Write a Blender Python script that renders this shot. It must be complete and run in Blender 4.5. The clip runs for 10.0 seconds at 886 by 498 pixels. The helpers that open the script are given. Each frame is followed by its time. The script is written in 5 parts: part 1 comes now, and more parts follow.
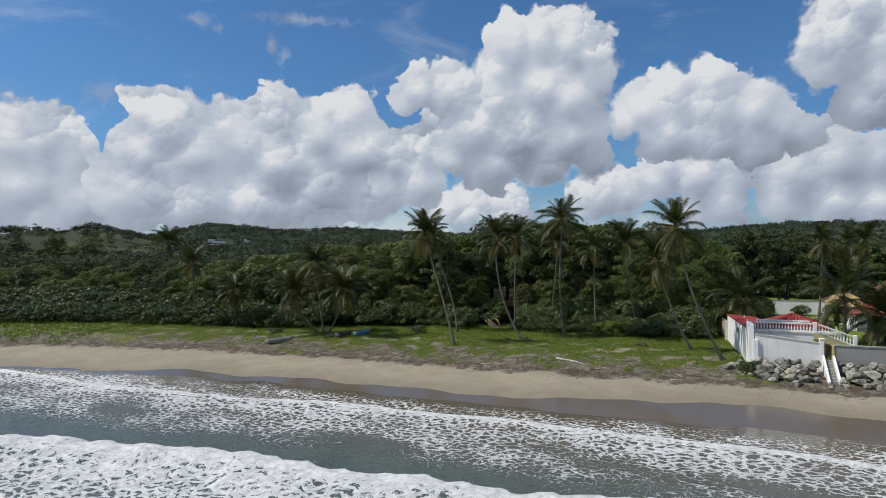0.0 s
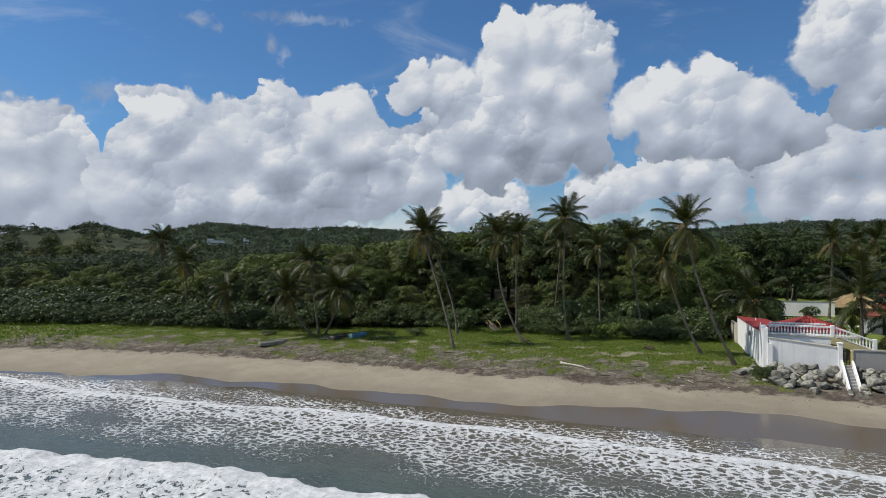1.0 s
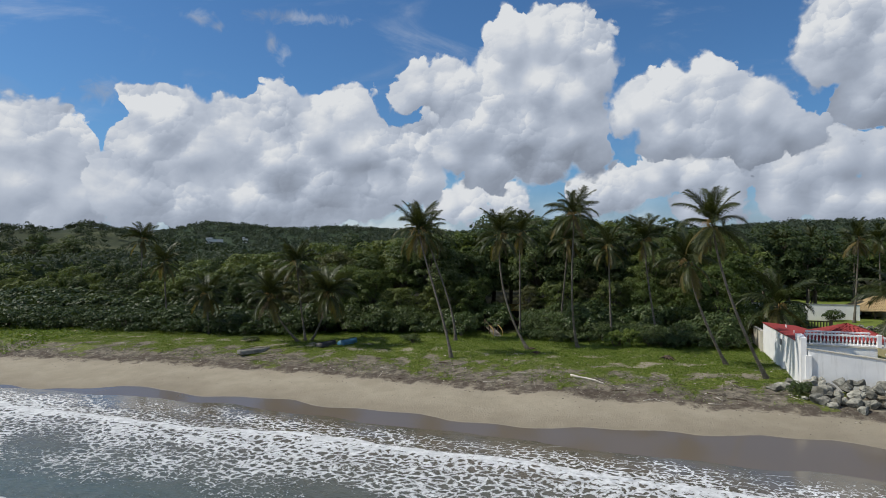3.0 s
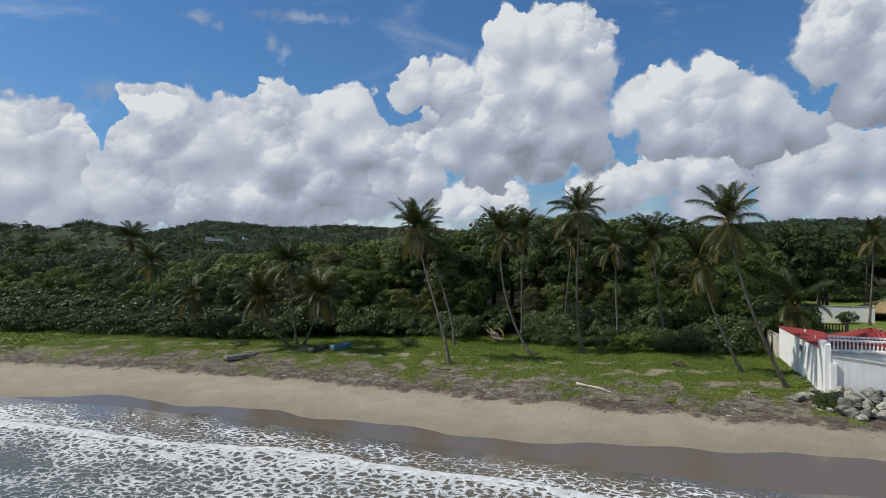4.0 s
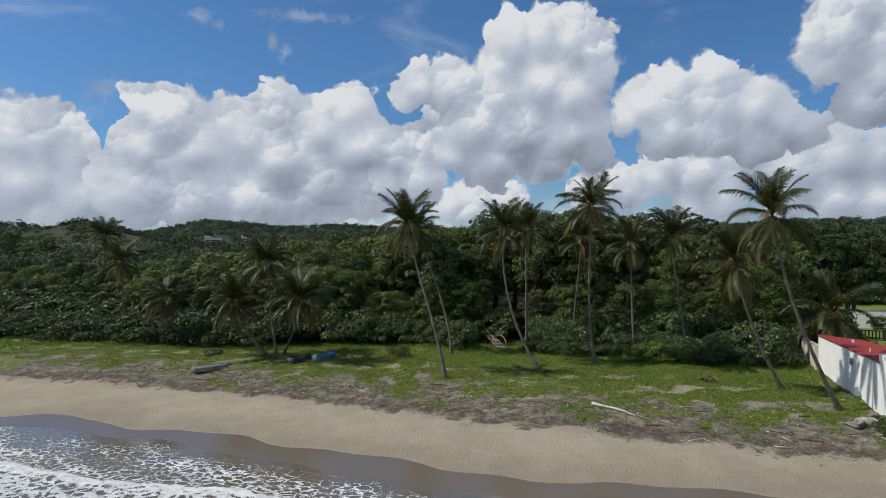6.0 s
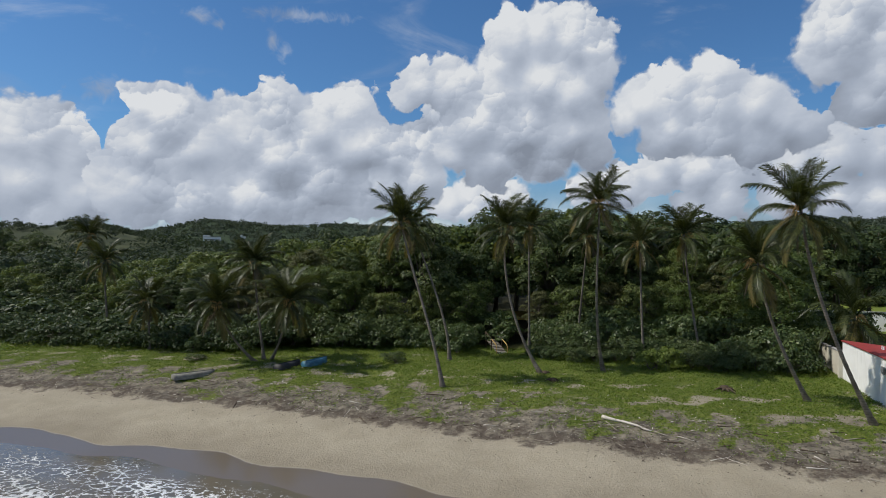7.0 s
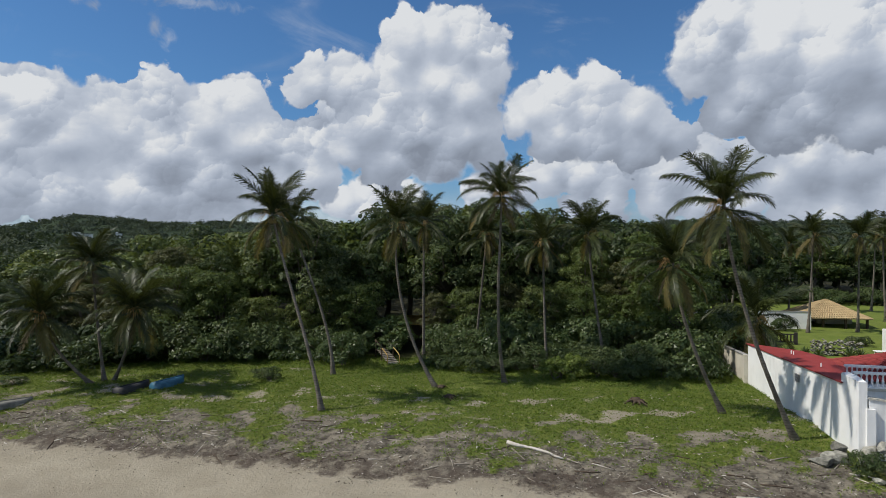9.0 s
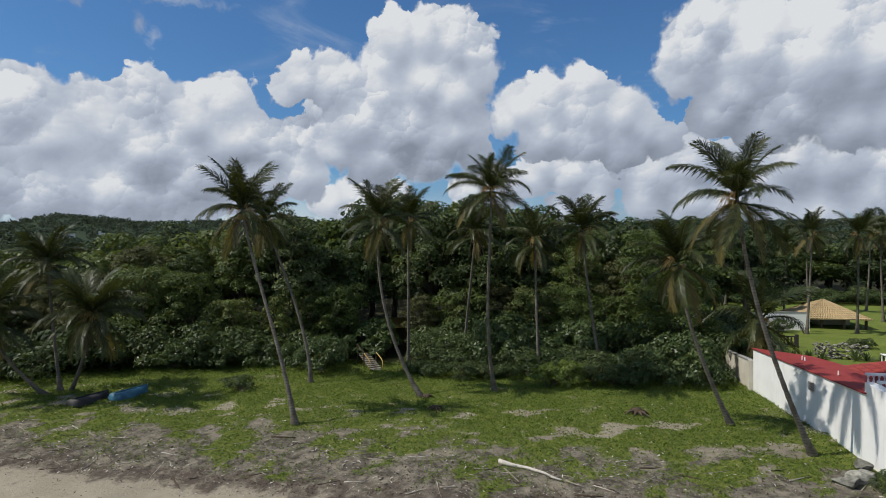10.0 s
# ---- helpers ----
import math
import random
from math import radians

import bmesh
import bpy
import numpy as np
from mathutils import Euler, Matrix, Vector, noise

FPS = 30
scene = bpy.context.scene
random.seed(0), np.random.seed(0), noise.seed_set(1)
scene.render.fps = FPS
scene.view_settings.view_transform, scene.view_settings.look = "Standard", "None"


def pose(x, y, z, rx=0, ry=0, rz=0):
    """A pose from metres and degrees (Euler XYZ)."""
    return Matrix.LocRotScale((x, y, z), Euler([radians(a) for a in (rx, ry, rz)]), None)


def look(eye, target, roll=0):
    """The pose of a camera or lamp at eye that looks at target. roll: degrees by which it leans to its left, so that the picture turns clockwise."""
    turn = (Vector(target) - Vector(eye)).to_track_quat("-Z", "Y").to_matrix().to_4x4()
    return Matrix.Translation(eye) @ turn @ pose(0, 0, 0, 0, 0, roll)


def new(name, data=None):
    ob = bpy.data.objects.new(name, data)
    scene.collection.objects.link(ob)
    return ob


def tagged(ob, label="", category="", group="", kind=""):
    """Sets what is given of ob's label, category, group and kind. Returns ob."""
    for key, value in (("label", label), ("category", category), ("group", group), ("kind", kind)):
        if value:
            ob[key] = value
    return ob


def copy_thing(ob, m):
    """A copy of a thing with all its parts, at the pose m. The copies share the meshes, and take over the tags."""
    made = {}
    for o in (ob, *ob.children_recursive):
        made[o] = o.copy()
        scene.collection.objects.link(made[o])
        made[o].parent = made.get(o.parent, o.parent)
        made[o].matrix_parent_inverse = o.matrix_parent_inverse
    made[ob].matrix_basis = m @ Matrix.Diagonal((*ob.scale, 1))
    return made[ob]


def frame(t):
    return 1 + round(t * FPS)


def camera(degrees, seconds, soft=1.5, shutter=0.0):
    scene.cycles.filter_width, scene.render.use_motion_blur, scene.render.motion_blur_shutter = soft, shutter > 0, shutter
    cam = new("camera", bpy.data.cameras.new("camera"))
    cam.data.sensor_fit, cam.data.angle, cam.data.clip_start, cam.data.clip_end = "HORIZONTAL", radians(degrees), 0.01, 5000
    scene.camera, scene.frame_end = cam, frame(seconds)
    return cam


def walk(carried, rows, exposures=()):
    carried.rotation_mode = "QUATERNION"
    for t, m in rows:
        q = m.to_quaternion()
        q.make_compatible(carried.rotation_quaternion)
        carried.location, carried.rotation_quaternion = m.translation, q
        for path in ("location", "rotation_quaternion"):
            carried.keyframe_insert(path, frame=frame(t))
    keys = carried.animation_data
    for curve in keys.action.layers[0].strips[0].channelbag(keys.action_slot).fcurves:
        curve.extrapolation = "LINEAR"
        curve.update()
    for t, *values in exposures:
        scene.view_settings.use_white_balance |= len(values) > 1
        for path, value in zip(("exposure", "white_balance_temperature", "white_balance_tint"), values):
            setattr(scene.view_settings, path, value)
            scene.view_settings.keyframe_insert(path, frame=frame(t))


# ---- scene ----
cam = camera(70.8, 10.0, soft=0.6)
METRES, EYE, TILT, LEAN, TURN = 28.0, 10.7, 4.7, -2.6, 22.2
ROWS = [
    (0.0, 0.0, 0.0, 0.0, -0.19, -4.13, 2.64),
    (0.5, 0.001, 0.0381, -0.0025, -0.2, -4.17, 2.64),
    (1.0, 0.0025, 0.0808, -0.0057, -0.2, -4.18, 2.63),
    (1.5, 0.0043, 0.1265, -0.0088, -0.21, -4.2, 2.64),
    (2.0, 0.0073, 0.1726, -0.0118, -0.19, -4.23, 2.62),
    (2.5, 0.0097, 0.2205, -0.0158, -0.19, -4.24, 2.6),
    (4.0, 0.0196, 0.3718, -0.0263, -0.16, -4.32, 2.61),
    (4.5, 0.0231, 0.4242, -0.0313, -0.14, -4.32, 2.59),
    (5.0, 0.0261, 0.4765, -0.036, -0.13, -4.34, 2.58),
    (5.5, 0.0296, 0.53, -0.0408, -0.12, -4.37, 2.57),
    (7.0, 0.0391, 0.6913, -0.0542, -0.11, -4.44, 2.54),
    (7.5, 0.0438, 0.7454, -0.0587, -0.29, -4.47, 2.52),
    (8.0, 0.052, 0.7967, -0.0634, -2.58, -4.58, 2.3),
    (8.5, 0.0604, 0.8445, -0.0685, -6.72, -4.75, 1.89),
    (9.0, 0.0684, 0.8927, -0.0736, -9.63, -4.86, 1.59),
    (9.5, 0.0788, 0.9414, -0.078, -11.08, -4.94, 1.48),
    (10.0, 0.0892, 0.9908, -0.0837, -10.77, -4.95, 1.54),
]
walk(cam, [(t, pose(0, 0, EYE, TILT, LEAN, TURN) @ pose(METRES * x, METRES * y, METRES * z, 90 + pitch, roll, yaw)) for t, x, y, z, yaw, pitch, roll in ROWS])

# ---- light ----
SEA = 0.4
SUN_AZ, SUN_EL = -112.0, 51.0          # degrees, clockwise from +y; height over the horizon
sun_way = Vector((math.sin(radians(SUN_AZ)) * math.cos(radians(SUN_EL)),
                  math.cos(radians(SUN_AZ)) * math.cos(radians(SUN_EL)), math.sin(radians(SUN_EL))))
sun = new("sun", bpy.data.lights.new("sun", "SUN"))
sun.data.energy, sun.data.angle, sun.data.color = 4.0, radians(0.53), (1.0, 0.95, 0.86)
sun.matrix_world = look(sun_way * 200, (0, 0, 0))
scene.view_settings.exposure = -0.06

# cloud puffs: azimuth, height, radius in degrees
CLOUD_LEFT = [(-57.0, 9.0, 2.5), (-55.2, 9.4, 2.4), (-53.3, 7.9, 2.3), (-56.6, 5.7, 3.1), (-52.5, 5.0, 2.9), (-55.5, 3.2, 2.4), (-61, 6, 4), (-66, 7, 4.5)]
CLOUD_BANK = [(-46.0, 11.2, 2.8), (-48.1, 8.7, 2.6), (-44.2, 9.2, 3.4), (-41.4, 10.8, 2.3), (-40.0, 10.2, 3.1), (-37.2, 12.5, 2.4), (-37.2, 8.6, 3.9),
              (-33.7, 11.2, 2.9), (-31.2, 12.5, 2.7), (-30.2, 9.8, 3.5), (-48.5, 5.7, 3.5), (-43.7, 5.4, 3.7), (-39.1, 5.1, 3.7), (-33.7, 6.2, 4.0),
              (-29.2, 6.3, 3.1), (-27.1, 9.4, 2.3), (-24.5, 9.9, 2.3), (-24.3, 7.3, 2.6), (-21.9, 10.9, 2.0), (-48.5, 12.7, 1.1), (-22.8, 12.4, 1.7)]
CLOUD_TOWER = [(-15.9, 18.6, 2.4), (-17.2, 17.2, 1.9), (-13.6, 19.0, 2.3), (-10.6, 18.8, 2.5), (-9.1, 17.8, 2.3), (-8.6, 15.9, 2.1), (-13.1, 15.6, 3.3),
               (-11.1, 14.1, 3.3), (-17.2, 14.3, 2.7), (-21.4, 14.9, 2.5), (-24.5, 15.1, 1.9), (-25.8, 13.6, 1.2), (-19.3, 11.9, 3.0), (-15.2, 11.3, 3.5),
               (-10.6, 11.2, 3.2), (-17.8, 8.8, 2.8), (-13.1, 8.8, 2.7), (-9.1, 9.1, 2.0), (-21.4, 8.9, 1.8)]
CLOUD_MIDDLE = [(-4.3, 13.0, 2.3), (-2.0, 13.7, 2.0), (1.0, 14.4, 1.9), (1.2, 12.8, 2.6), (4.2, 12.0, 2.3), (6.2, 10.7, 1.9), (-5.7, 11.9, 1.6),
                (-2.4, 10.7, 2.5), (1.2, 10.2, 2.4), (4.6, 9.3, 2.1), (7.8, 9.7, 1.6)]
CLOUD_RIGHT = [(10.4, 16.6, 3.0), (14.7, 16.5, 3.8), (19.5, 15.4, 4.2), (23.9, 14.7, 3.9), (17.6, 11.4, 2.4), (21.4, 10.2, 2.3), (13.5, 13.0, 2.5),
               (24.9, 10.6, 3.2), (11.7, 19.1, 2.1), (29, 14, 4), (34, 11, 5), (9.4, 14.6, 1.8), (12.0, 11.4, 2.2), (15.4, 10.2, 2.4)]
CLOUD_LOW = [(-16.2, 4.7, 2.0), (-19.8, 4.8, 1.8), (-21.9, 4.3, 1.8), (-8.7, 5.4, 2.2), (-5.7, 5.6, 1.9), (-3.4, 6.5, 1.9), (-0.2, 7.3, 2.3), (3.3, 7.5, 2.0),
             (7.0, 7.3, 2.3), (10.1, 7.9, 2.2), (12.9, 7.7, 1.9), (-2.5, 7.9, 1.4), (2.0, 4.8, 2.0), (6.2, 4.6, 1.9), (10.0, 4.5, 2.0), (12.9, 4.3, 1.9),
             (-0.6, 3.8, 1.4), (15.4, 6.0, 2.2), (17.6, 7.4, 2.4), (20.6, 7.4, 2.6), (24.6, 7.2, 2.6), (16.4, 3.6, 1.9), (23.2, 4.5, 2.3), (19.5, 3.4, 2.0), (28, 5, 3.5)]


class Graph:
    """Short hand for building node trees."""

    def __init__(self, tree):
        self.tree = tree

    def add(self, kind, inputs=(), op="", group=None):
        node = self.tree.nodes.new(kind)
        if op:
            node.operation = op
        if group:
            node.node_tree = group
        for key, value in (inputs.items() if isinstance(inputs, dict) else enumerate(inputs)):
            if isinstance(value, bpy.types.NodeSocket):
                self.tree.links.new(value, node.inputs[key])
            elif value is not None:
                node.inputs[key].default_value = value
        return node

    def math(self, op, a, b=None, c=None, clamp=False):
        n = self.add("ShaderNodeMath", (a, b, c), op)
        n.use_clamp = clamp
        return n.outputs[0]

    def vec(self, op, a, b=None):
        n = self.add("ShaderNodeVectorMath", (a, b), op)
        return n.outputs[1] if op in ("DISTANCE", "DOT_PRODUCT", "LENGTH") else n.outputs[0]

    def ramp(self, value, lo, hi, a=0.0, b=1.0, smooth=True):
        n = self.add("ShaderNodeMapRange", {0: value, 1: lo, 2: hi, 3: a, 4: b})
        n.interpolation_type = "SMOOTHSTEP" if smooth else "LINEAR"
        return n.outputs[0]

    def noise(self, vector, scale, detail=4.0, rough=0.5, distort=0.0):
        return self.add("ShaderNodeTexNoise", {"Vector": vector, "Scale": scale, "Detail": detail, "Roughness": rough, "Distortion": distort}).outputs[0]

    def mix(self, fac, a, b, blend="MIX"):
        n = self.add("ShaderNodeMix", {0: fac, 6: a, 7: b})
        n.data_type, n.blend_type = "RGBA", blend
        return n.outputs[2]

    def own(self, name):
        n = self.add("ShaderNodeAttribute")
        n.attribute_name = name
        return n.outputs["Fac"]

    def cells(self, vector, scale, feature, detail=2.0, rough=0.55, smooth=0.6):
        n = self.add("ShaderNodeTexVoronoi", {"Vector": vector, "Scale": scale, "Detail": detail, "Roughness": rough})
        n.feature, n.voronoi_dimensions = feature, "2D"
        if feature == "SMOOTH_F1":
            n.inputs["Smoothness"].default_value = smooth
        return n.outputs[0]


def node_group(name, outputs):
    tree = bpy.data.node_groups.new(name, "ShaderNodeTree")
    tree.interface.new_socket("Vector", in_out="INPUT", socket_type="NodeSocketVector")
    for key in outputs:
        tree.interface.new_socket(key, in_out="OUTPUT", socket_type="NodeSocketFloat")
    g = Graph(tree)
    return tree, g, g.add("NodeGroupInput").outputs[0]


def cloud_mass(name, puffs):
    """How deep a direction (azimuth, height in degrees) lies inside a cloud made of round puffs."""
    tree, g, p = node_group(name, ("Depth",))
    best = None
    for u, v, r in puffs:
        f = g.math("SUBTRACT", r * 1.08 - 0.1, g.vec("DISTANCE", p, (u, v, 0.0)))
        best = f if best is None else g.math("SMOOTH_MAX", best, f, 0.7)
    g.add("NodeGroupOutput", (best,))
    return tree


def sky_beyond():
    """Cloud of the same kind outside the built ones."""
    tree, g, p = node_group("sky_beyond", ("Depth",))
    su, sv, _ = g.add("ShaderNodeSeparateXYZ", (p,)).outputs
    out = g.math("MAXIMUM", g.ramp(g.math("ABSOLUTE", g.math("ADD", su, 16.0)), 54.0, 62.0), g.ramp(sv, 30.0, 40.0))
    wide = g.math("MULTIPLY", g.math("SUBTRACT", g.noise(p, 0.1, 3.0, 0.5), 0.52), 22.0)
    g.add("NodeGroupOutput", (g.math("SUBTRACT", wide, g.math("MULTIPLY", g.math("SUBTRACT", 1.0, out), 40.0)),))
    return tree


def cloud_lumps():
    """The cauliflower outline shared by all clouds."""
    tree, g, p = node_group("cloud_lumps", ("Fringe",))
    drift = g.add("ShaderNodeTexNoise", {"Vector": p, "Scale": 0.3, "Detail": 1.0, "Roughness": 0.5}).outputs[1]
    bent = g.vec("ADD", p, g.vec("MULTIPLY", g.vec("SUBTRACT", drift, (0.5, 0.5, 0.5)), (2.2, 2.2, 0.0)))
    domes = g.cells(bent, 0.40, "SMOOTH_F1", 3.0, 0.50, 0.30)
    roll = g.noise(p, 0.30, 4.0, 0.55, 0.2)
    lumps = g.math("MULTIPLY", g.math("SUBTRACT", 1.0, domes), 1.3)
    lumps = g.math("MULTIPLY_ADD", g.math("SUBTRACT", roll, 0.5), 2.0, lumps)
    fray = g.noise(p, 0.9, 7.0, 0.6, 0.3)
    g.add("NodeGroupOutput", (g.math("MULTIPLY_ADD", g.math("SUBTRACT", fray, 0.5), 1.3, lumps),))
    return tree


def billow(g, p, scale, warp, wide=1.0):
    """Round heads of one size, each bright on its upper left and dull on its lower right."""
    drift = g.add("ShaderNodeTexNoise", {"Vector": p, "Scale": scale * 1.3, "Detail": 5.0, "Roughness": 0.55}).outputs[1]
    q = g.vec("ADD", g.vec("MULTIPLY", p, (wide, 1.0, 1.0)), g.vec("MULTIPLY", g.vec("SUBTRACT", drift, (0.5, 0.5, 0.5)), (warp / scale, warp / scale, 0.0)))
    n = g.add("ShaderNodeTexVoronoi", {"Vector": q, "Scale": scale})
    n.voronoi_dimensions, n.feature = "2D", "SMOOTH_F1"
    n.inputs["Smoothness"].default_value = 0.2
    way_out = g.vec("MULTIPLY", g.vec("SUBTRACT", q, n.outputs["Position"]), (scale, scale, 0.0))
    return g.vec("DOT_PRODUCT", way_out, (-0.5, 0.9, 0.0))


world = bpy.data.worlds.new("sky")
world.use_nodes = True
scene.world = world
world.node_tree.nodes.clear()
g = Graph(world.node_tree)
way = g.add("ShaderNodeTexCoord").outputs["Generated"]
sx, sy, sz = g.add("ShaderNodeSeparateXYZ", (way,)).outputs
az = g.math("MULTIPLY", g.math("ARCTAN2", sx, sy), 57.2958)
el = g.math("MULTIPLY", g.math("ARCSINE", sz), 57.2958)
place = g.add("ShaderNodeCombineXYZ", (az, el, 0.0)).outputs[0]
lump_tree = cloud_lumps()
here = g.add("ShaderNodeGroup", (place,), group=lump_tree).outputs
heads = g.math("ADD", billow(g, place, 0.24, 1.1, 0.85), g.math("ADD", g.math("MULTIPLY", billow(g, place, 0.55, 1.0), 0.62), g.math("MULTIPLY", billow(g, place, 1.3, 1.1), 0.30)))
crisp = g.ramp(g.noise(place, 0.13, 3.0, 0.5, 0.4), 0.40, 0.62, 0.12, 1.0)
broad = g.math("SUBTRACT", g.noise(g.vec("MULTIPLY", place, (0.55, 1.1, 1.0)), 0.15, 5.0, 0.55, 0.5), 0.5)
grain = g.math("SUBTRACT", g.noise(place, 0.8, 6.0, 0.6, 0.6), 0.5)
softness = g.ramp(g.noise(place, 0.22, 3.0, 0.55), 0.42, 0.66, 0.10, 1.15)
alpha, clouds = None, None
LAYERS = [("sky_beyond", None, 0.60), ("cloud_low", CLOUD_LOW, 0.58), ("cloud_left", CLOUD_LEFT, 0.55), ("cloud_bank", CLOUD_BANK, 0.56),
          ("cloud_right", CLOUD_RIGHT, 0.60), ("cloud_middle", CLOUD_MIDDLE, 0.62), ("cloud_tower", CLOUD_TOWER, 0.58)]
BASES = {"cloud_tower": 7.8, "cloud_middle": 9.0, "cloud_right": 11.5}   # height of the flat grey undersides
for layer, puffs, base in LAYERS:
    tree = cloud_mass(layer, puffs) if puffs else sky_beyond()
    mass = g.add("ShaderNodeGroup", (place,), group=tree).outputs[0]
    over = g.add("ShaderNodeGroup", (g.vec("ADD", place, (-0.7, 2.0, 0.0)),), group=tree).outputs[0]
    full = g.math("ADD", g.math("MULTIPLY_ADD", g.math("MAXIMUM", mass, 0.0), 0.9, mass), here[0])
    cover = g.ramp(full, g.math("MULTIPLY", softness, -0.25), g.math("MULTIPLY_ADD", softness, 0.9, 0.12))
    depth = g.math("SUBTRACT", over, mass)
    shade = g.math("SUBTRACT", base, g.ramp(depth, -2.0, 1.6, -0.34, 0.31, smooth=False))
    relief = g.math("MULTIPLY", heads, g.math("MULTIPLY", crisp, g.ramp(depth, -1.6, 1.4, 0.36, 0.17)))
    shade = g.math("ADD", shade, relief)
    if layer in BASES:
        foot = g.math("ADD", el, g.math("MULTIPLY", broad, 3.0))
        shade = g.math("SUBTRACT", shade, g.ramp(foot, BASES[layer] - 0.6, BASES[layer] + 3.0, 0.22, -0.05))
    shade = g.math("MULTIPLY_ADD", broad, 1.1, shade)
    shade = g.math("MULTIPLY_ADD", grain, 0.16, shade, clamp=True)
    tone = g.add("ShaderNodeValToRGB", (shade,))
    for i, (pos, col) in enumerate(((0.0, (0.27, 0.31, 0.385)), (0.4, (0.408, 0.466, 0.570)), (0.7, (0.558, 0.618, 0.722)), (1.0, (0.84, 0.865, 0.895)))):
        e = tone.color_ramp.elements[i] if i < 2 else tone.color_ramp.elements.new(pos)
        e.position, e.color = pos, (*col, 1)
    clouds = tone.outputs[0] if clouds is None else g.mix(cover, clouds, tone.outputs[0])
    alpha = cover if alpha is None else g.math("MAXIMUM", alpha, cover)
# small torn wisps in the blue
wisp = None
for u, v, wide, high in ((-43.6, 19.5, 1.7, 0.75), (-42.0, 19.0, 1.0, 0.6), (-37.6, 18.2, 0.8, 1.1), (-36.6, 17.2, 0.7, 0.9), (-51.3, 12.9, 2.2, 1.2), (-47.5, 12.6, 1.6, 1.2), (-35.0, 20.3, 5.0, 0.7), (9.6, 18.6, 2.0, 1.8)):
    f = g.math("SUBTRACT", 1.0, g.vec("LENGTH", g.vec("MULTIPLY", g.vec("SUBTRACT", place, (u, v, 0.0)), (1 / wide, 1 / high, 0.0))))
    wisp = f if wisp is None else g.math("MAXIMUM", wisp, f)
wisp = g.math("MULTIPLY_ADD", g.math("SUBTRACT", g.noise(place, 0.7, 7.0, 0.62, 0.8), 0.5), 2.6, wisp)
wisp = g.ramp(wisp, 0.0, 1.3, 0.0, 0.62)
# thin high veil
veil = g.ramp(g.noise(g.vec("MULTIPLY", place, (0.6, 1.6, 1.0)), 0.12, 6.0, 0.6, 0.8), 0.5, 0.8, 0.0, 0.32)
low = g.ramp(el, 0.0, 8.0, 0.8, 0.0)
alpha = g.math("MAXIMUM", alpha, g.math("MAXIMUM", g.math("MAXIMUM", veil, wisp), low))
alpha = g.math("MULTIPLY", alpha, g.ramp(el, -1.0, 0.0))
sky = g.add("ShaderNodeTexSky")
sky.sky_type, sky.sun_disc, sky.sun_elevation, sky.sun_rotation = "NISHITA", False, radians(SUN_EL), radians(SUN_AZ)
sky.air_density, sky.dust_density, sky.ozone_density = 1.0, 0.6, 2.5
tinted = g.mix(1.0, sky.outputs[0], (0.56, 0.90, 1.20, 1), "MULTIPLY")
blue = g.add("ShaderNodeBackground", (tinted, 0.085))
white = g.add("ShaderNodeBackground", (clouds, 0.88))
both = g.add("ShaderNodeMixShader", (alpha, blue.outputs[0], white.outputs[0]))
g.add("ShaderNodeOutputWorld", (both.outputs[0],))


# ---- materials ----
def material(name, rough=0.8, spec=0.3):
    m = bpy.data.materials.new(name)
    m.use_nodes = True
    m.node_tree.nodes.clear()
    g = Graph(m.node_tree)
    b = g.add("ShaderNodeBsdfPrincipled", {"Roughness": rough, "Specular IOR Level": spec})
    g.out = g.add("ShaderNodeOutputMaterial", (b.outputs[0],))
    return m, g, b


def put(g, b, key, socket):
    g.tree.links.new(socket, b.inputs[key])


def bump(g, b, height, strength=0.3, distance=0.02):
    n = g.add("ShaderNodeBump", {"Height": height, "Strength": strength, "Distance": distance})
    put(g, b, "Normal", n.outputs[0])


def world_place(g):
    return g.add("ShaderNodeNewGeometry").outputs["Position"]


def own_place(g):
    return g.add("ShaderNodeTexCoord").outputs["Object"]


def surface(name, a, b_col, scale=3.0, rough=0.8, spec=0.3, grain=40.0, depth=0.01, vary=0.0, metal=0.0):
    """A surface of two close colours in soft patches, with grain."""
    m, g, b = material(name, rough, spec)
    p = own_place(g)
    patch = g.ramp(g.noise(p, scale, 6.0, 0.6), 0.3, 0.7)
    col = g.mix(patch, (*a, 1), (*b_col, 1))
    fine = g.noise(p, grain, 4.0, 0.6)
    col = g.mix(g.ramp(fine, 0.25, 0.75, 0.0, 0.35), col, (*[c * 0.55 for c in a], 1))
    if vary:
        r = g.add("ShaderNodeObjectInfo").outputs["Random"]
        col = g.mix(1.0, col, g.add("ShaderNodeCombineColor", (g.ramp(r, 0, 1, 1 - vary, 1 + vary),) * 3).outputs[0], "MULTIPLY")
    put(g, b, "Base Color", col)
    b.inputs["Metallic"].default_value = metal
    bump(g, b, fine, 0.5, depth)
    return m


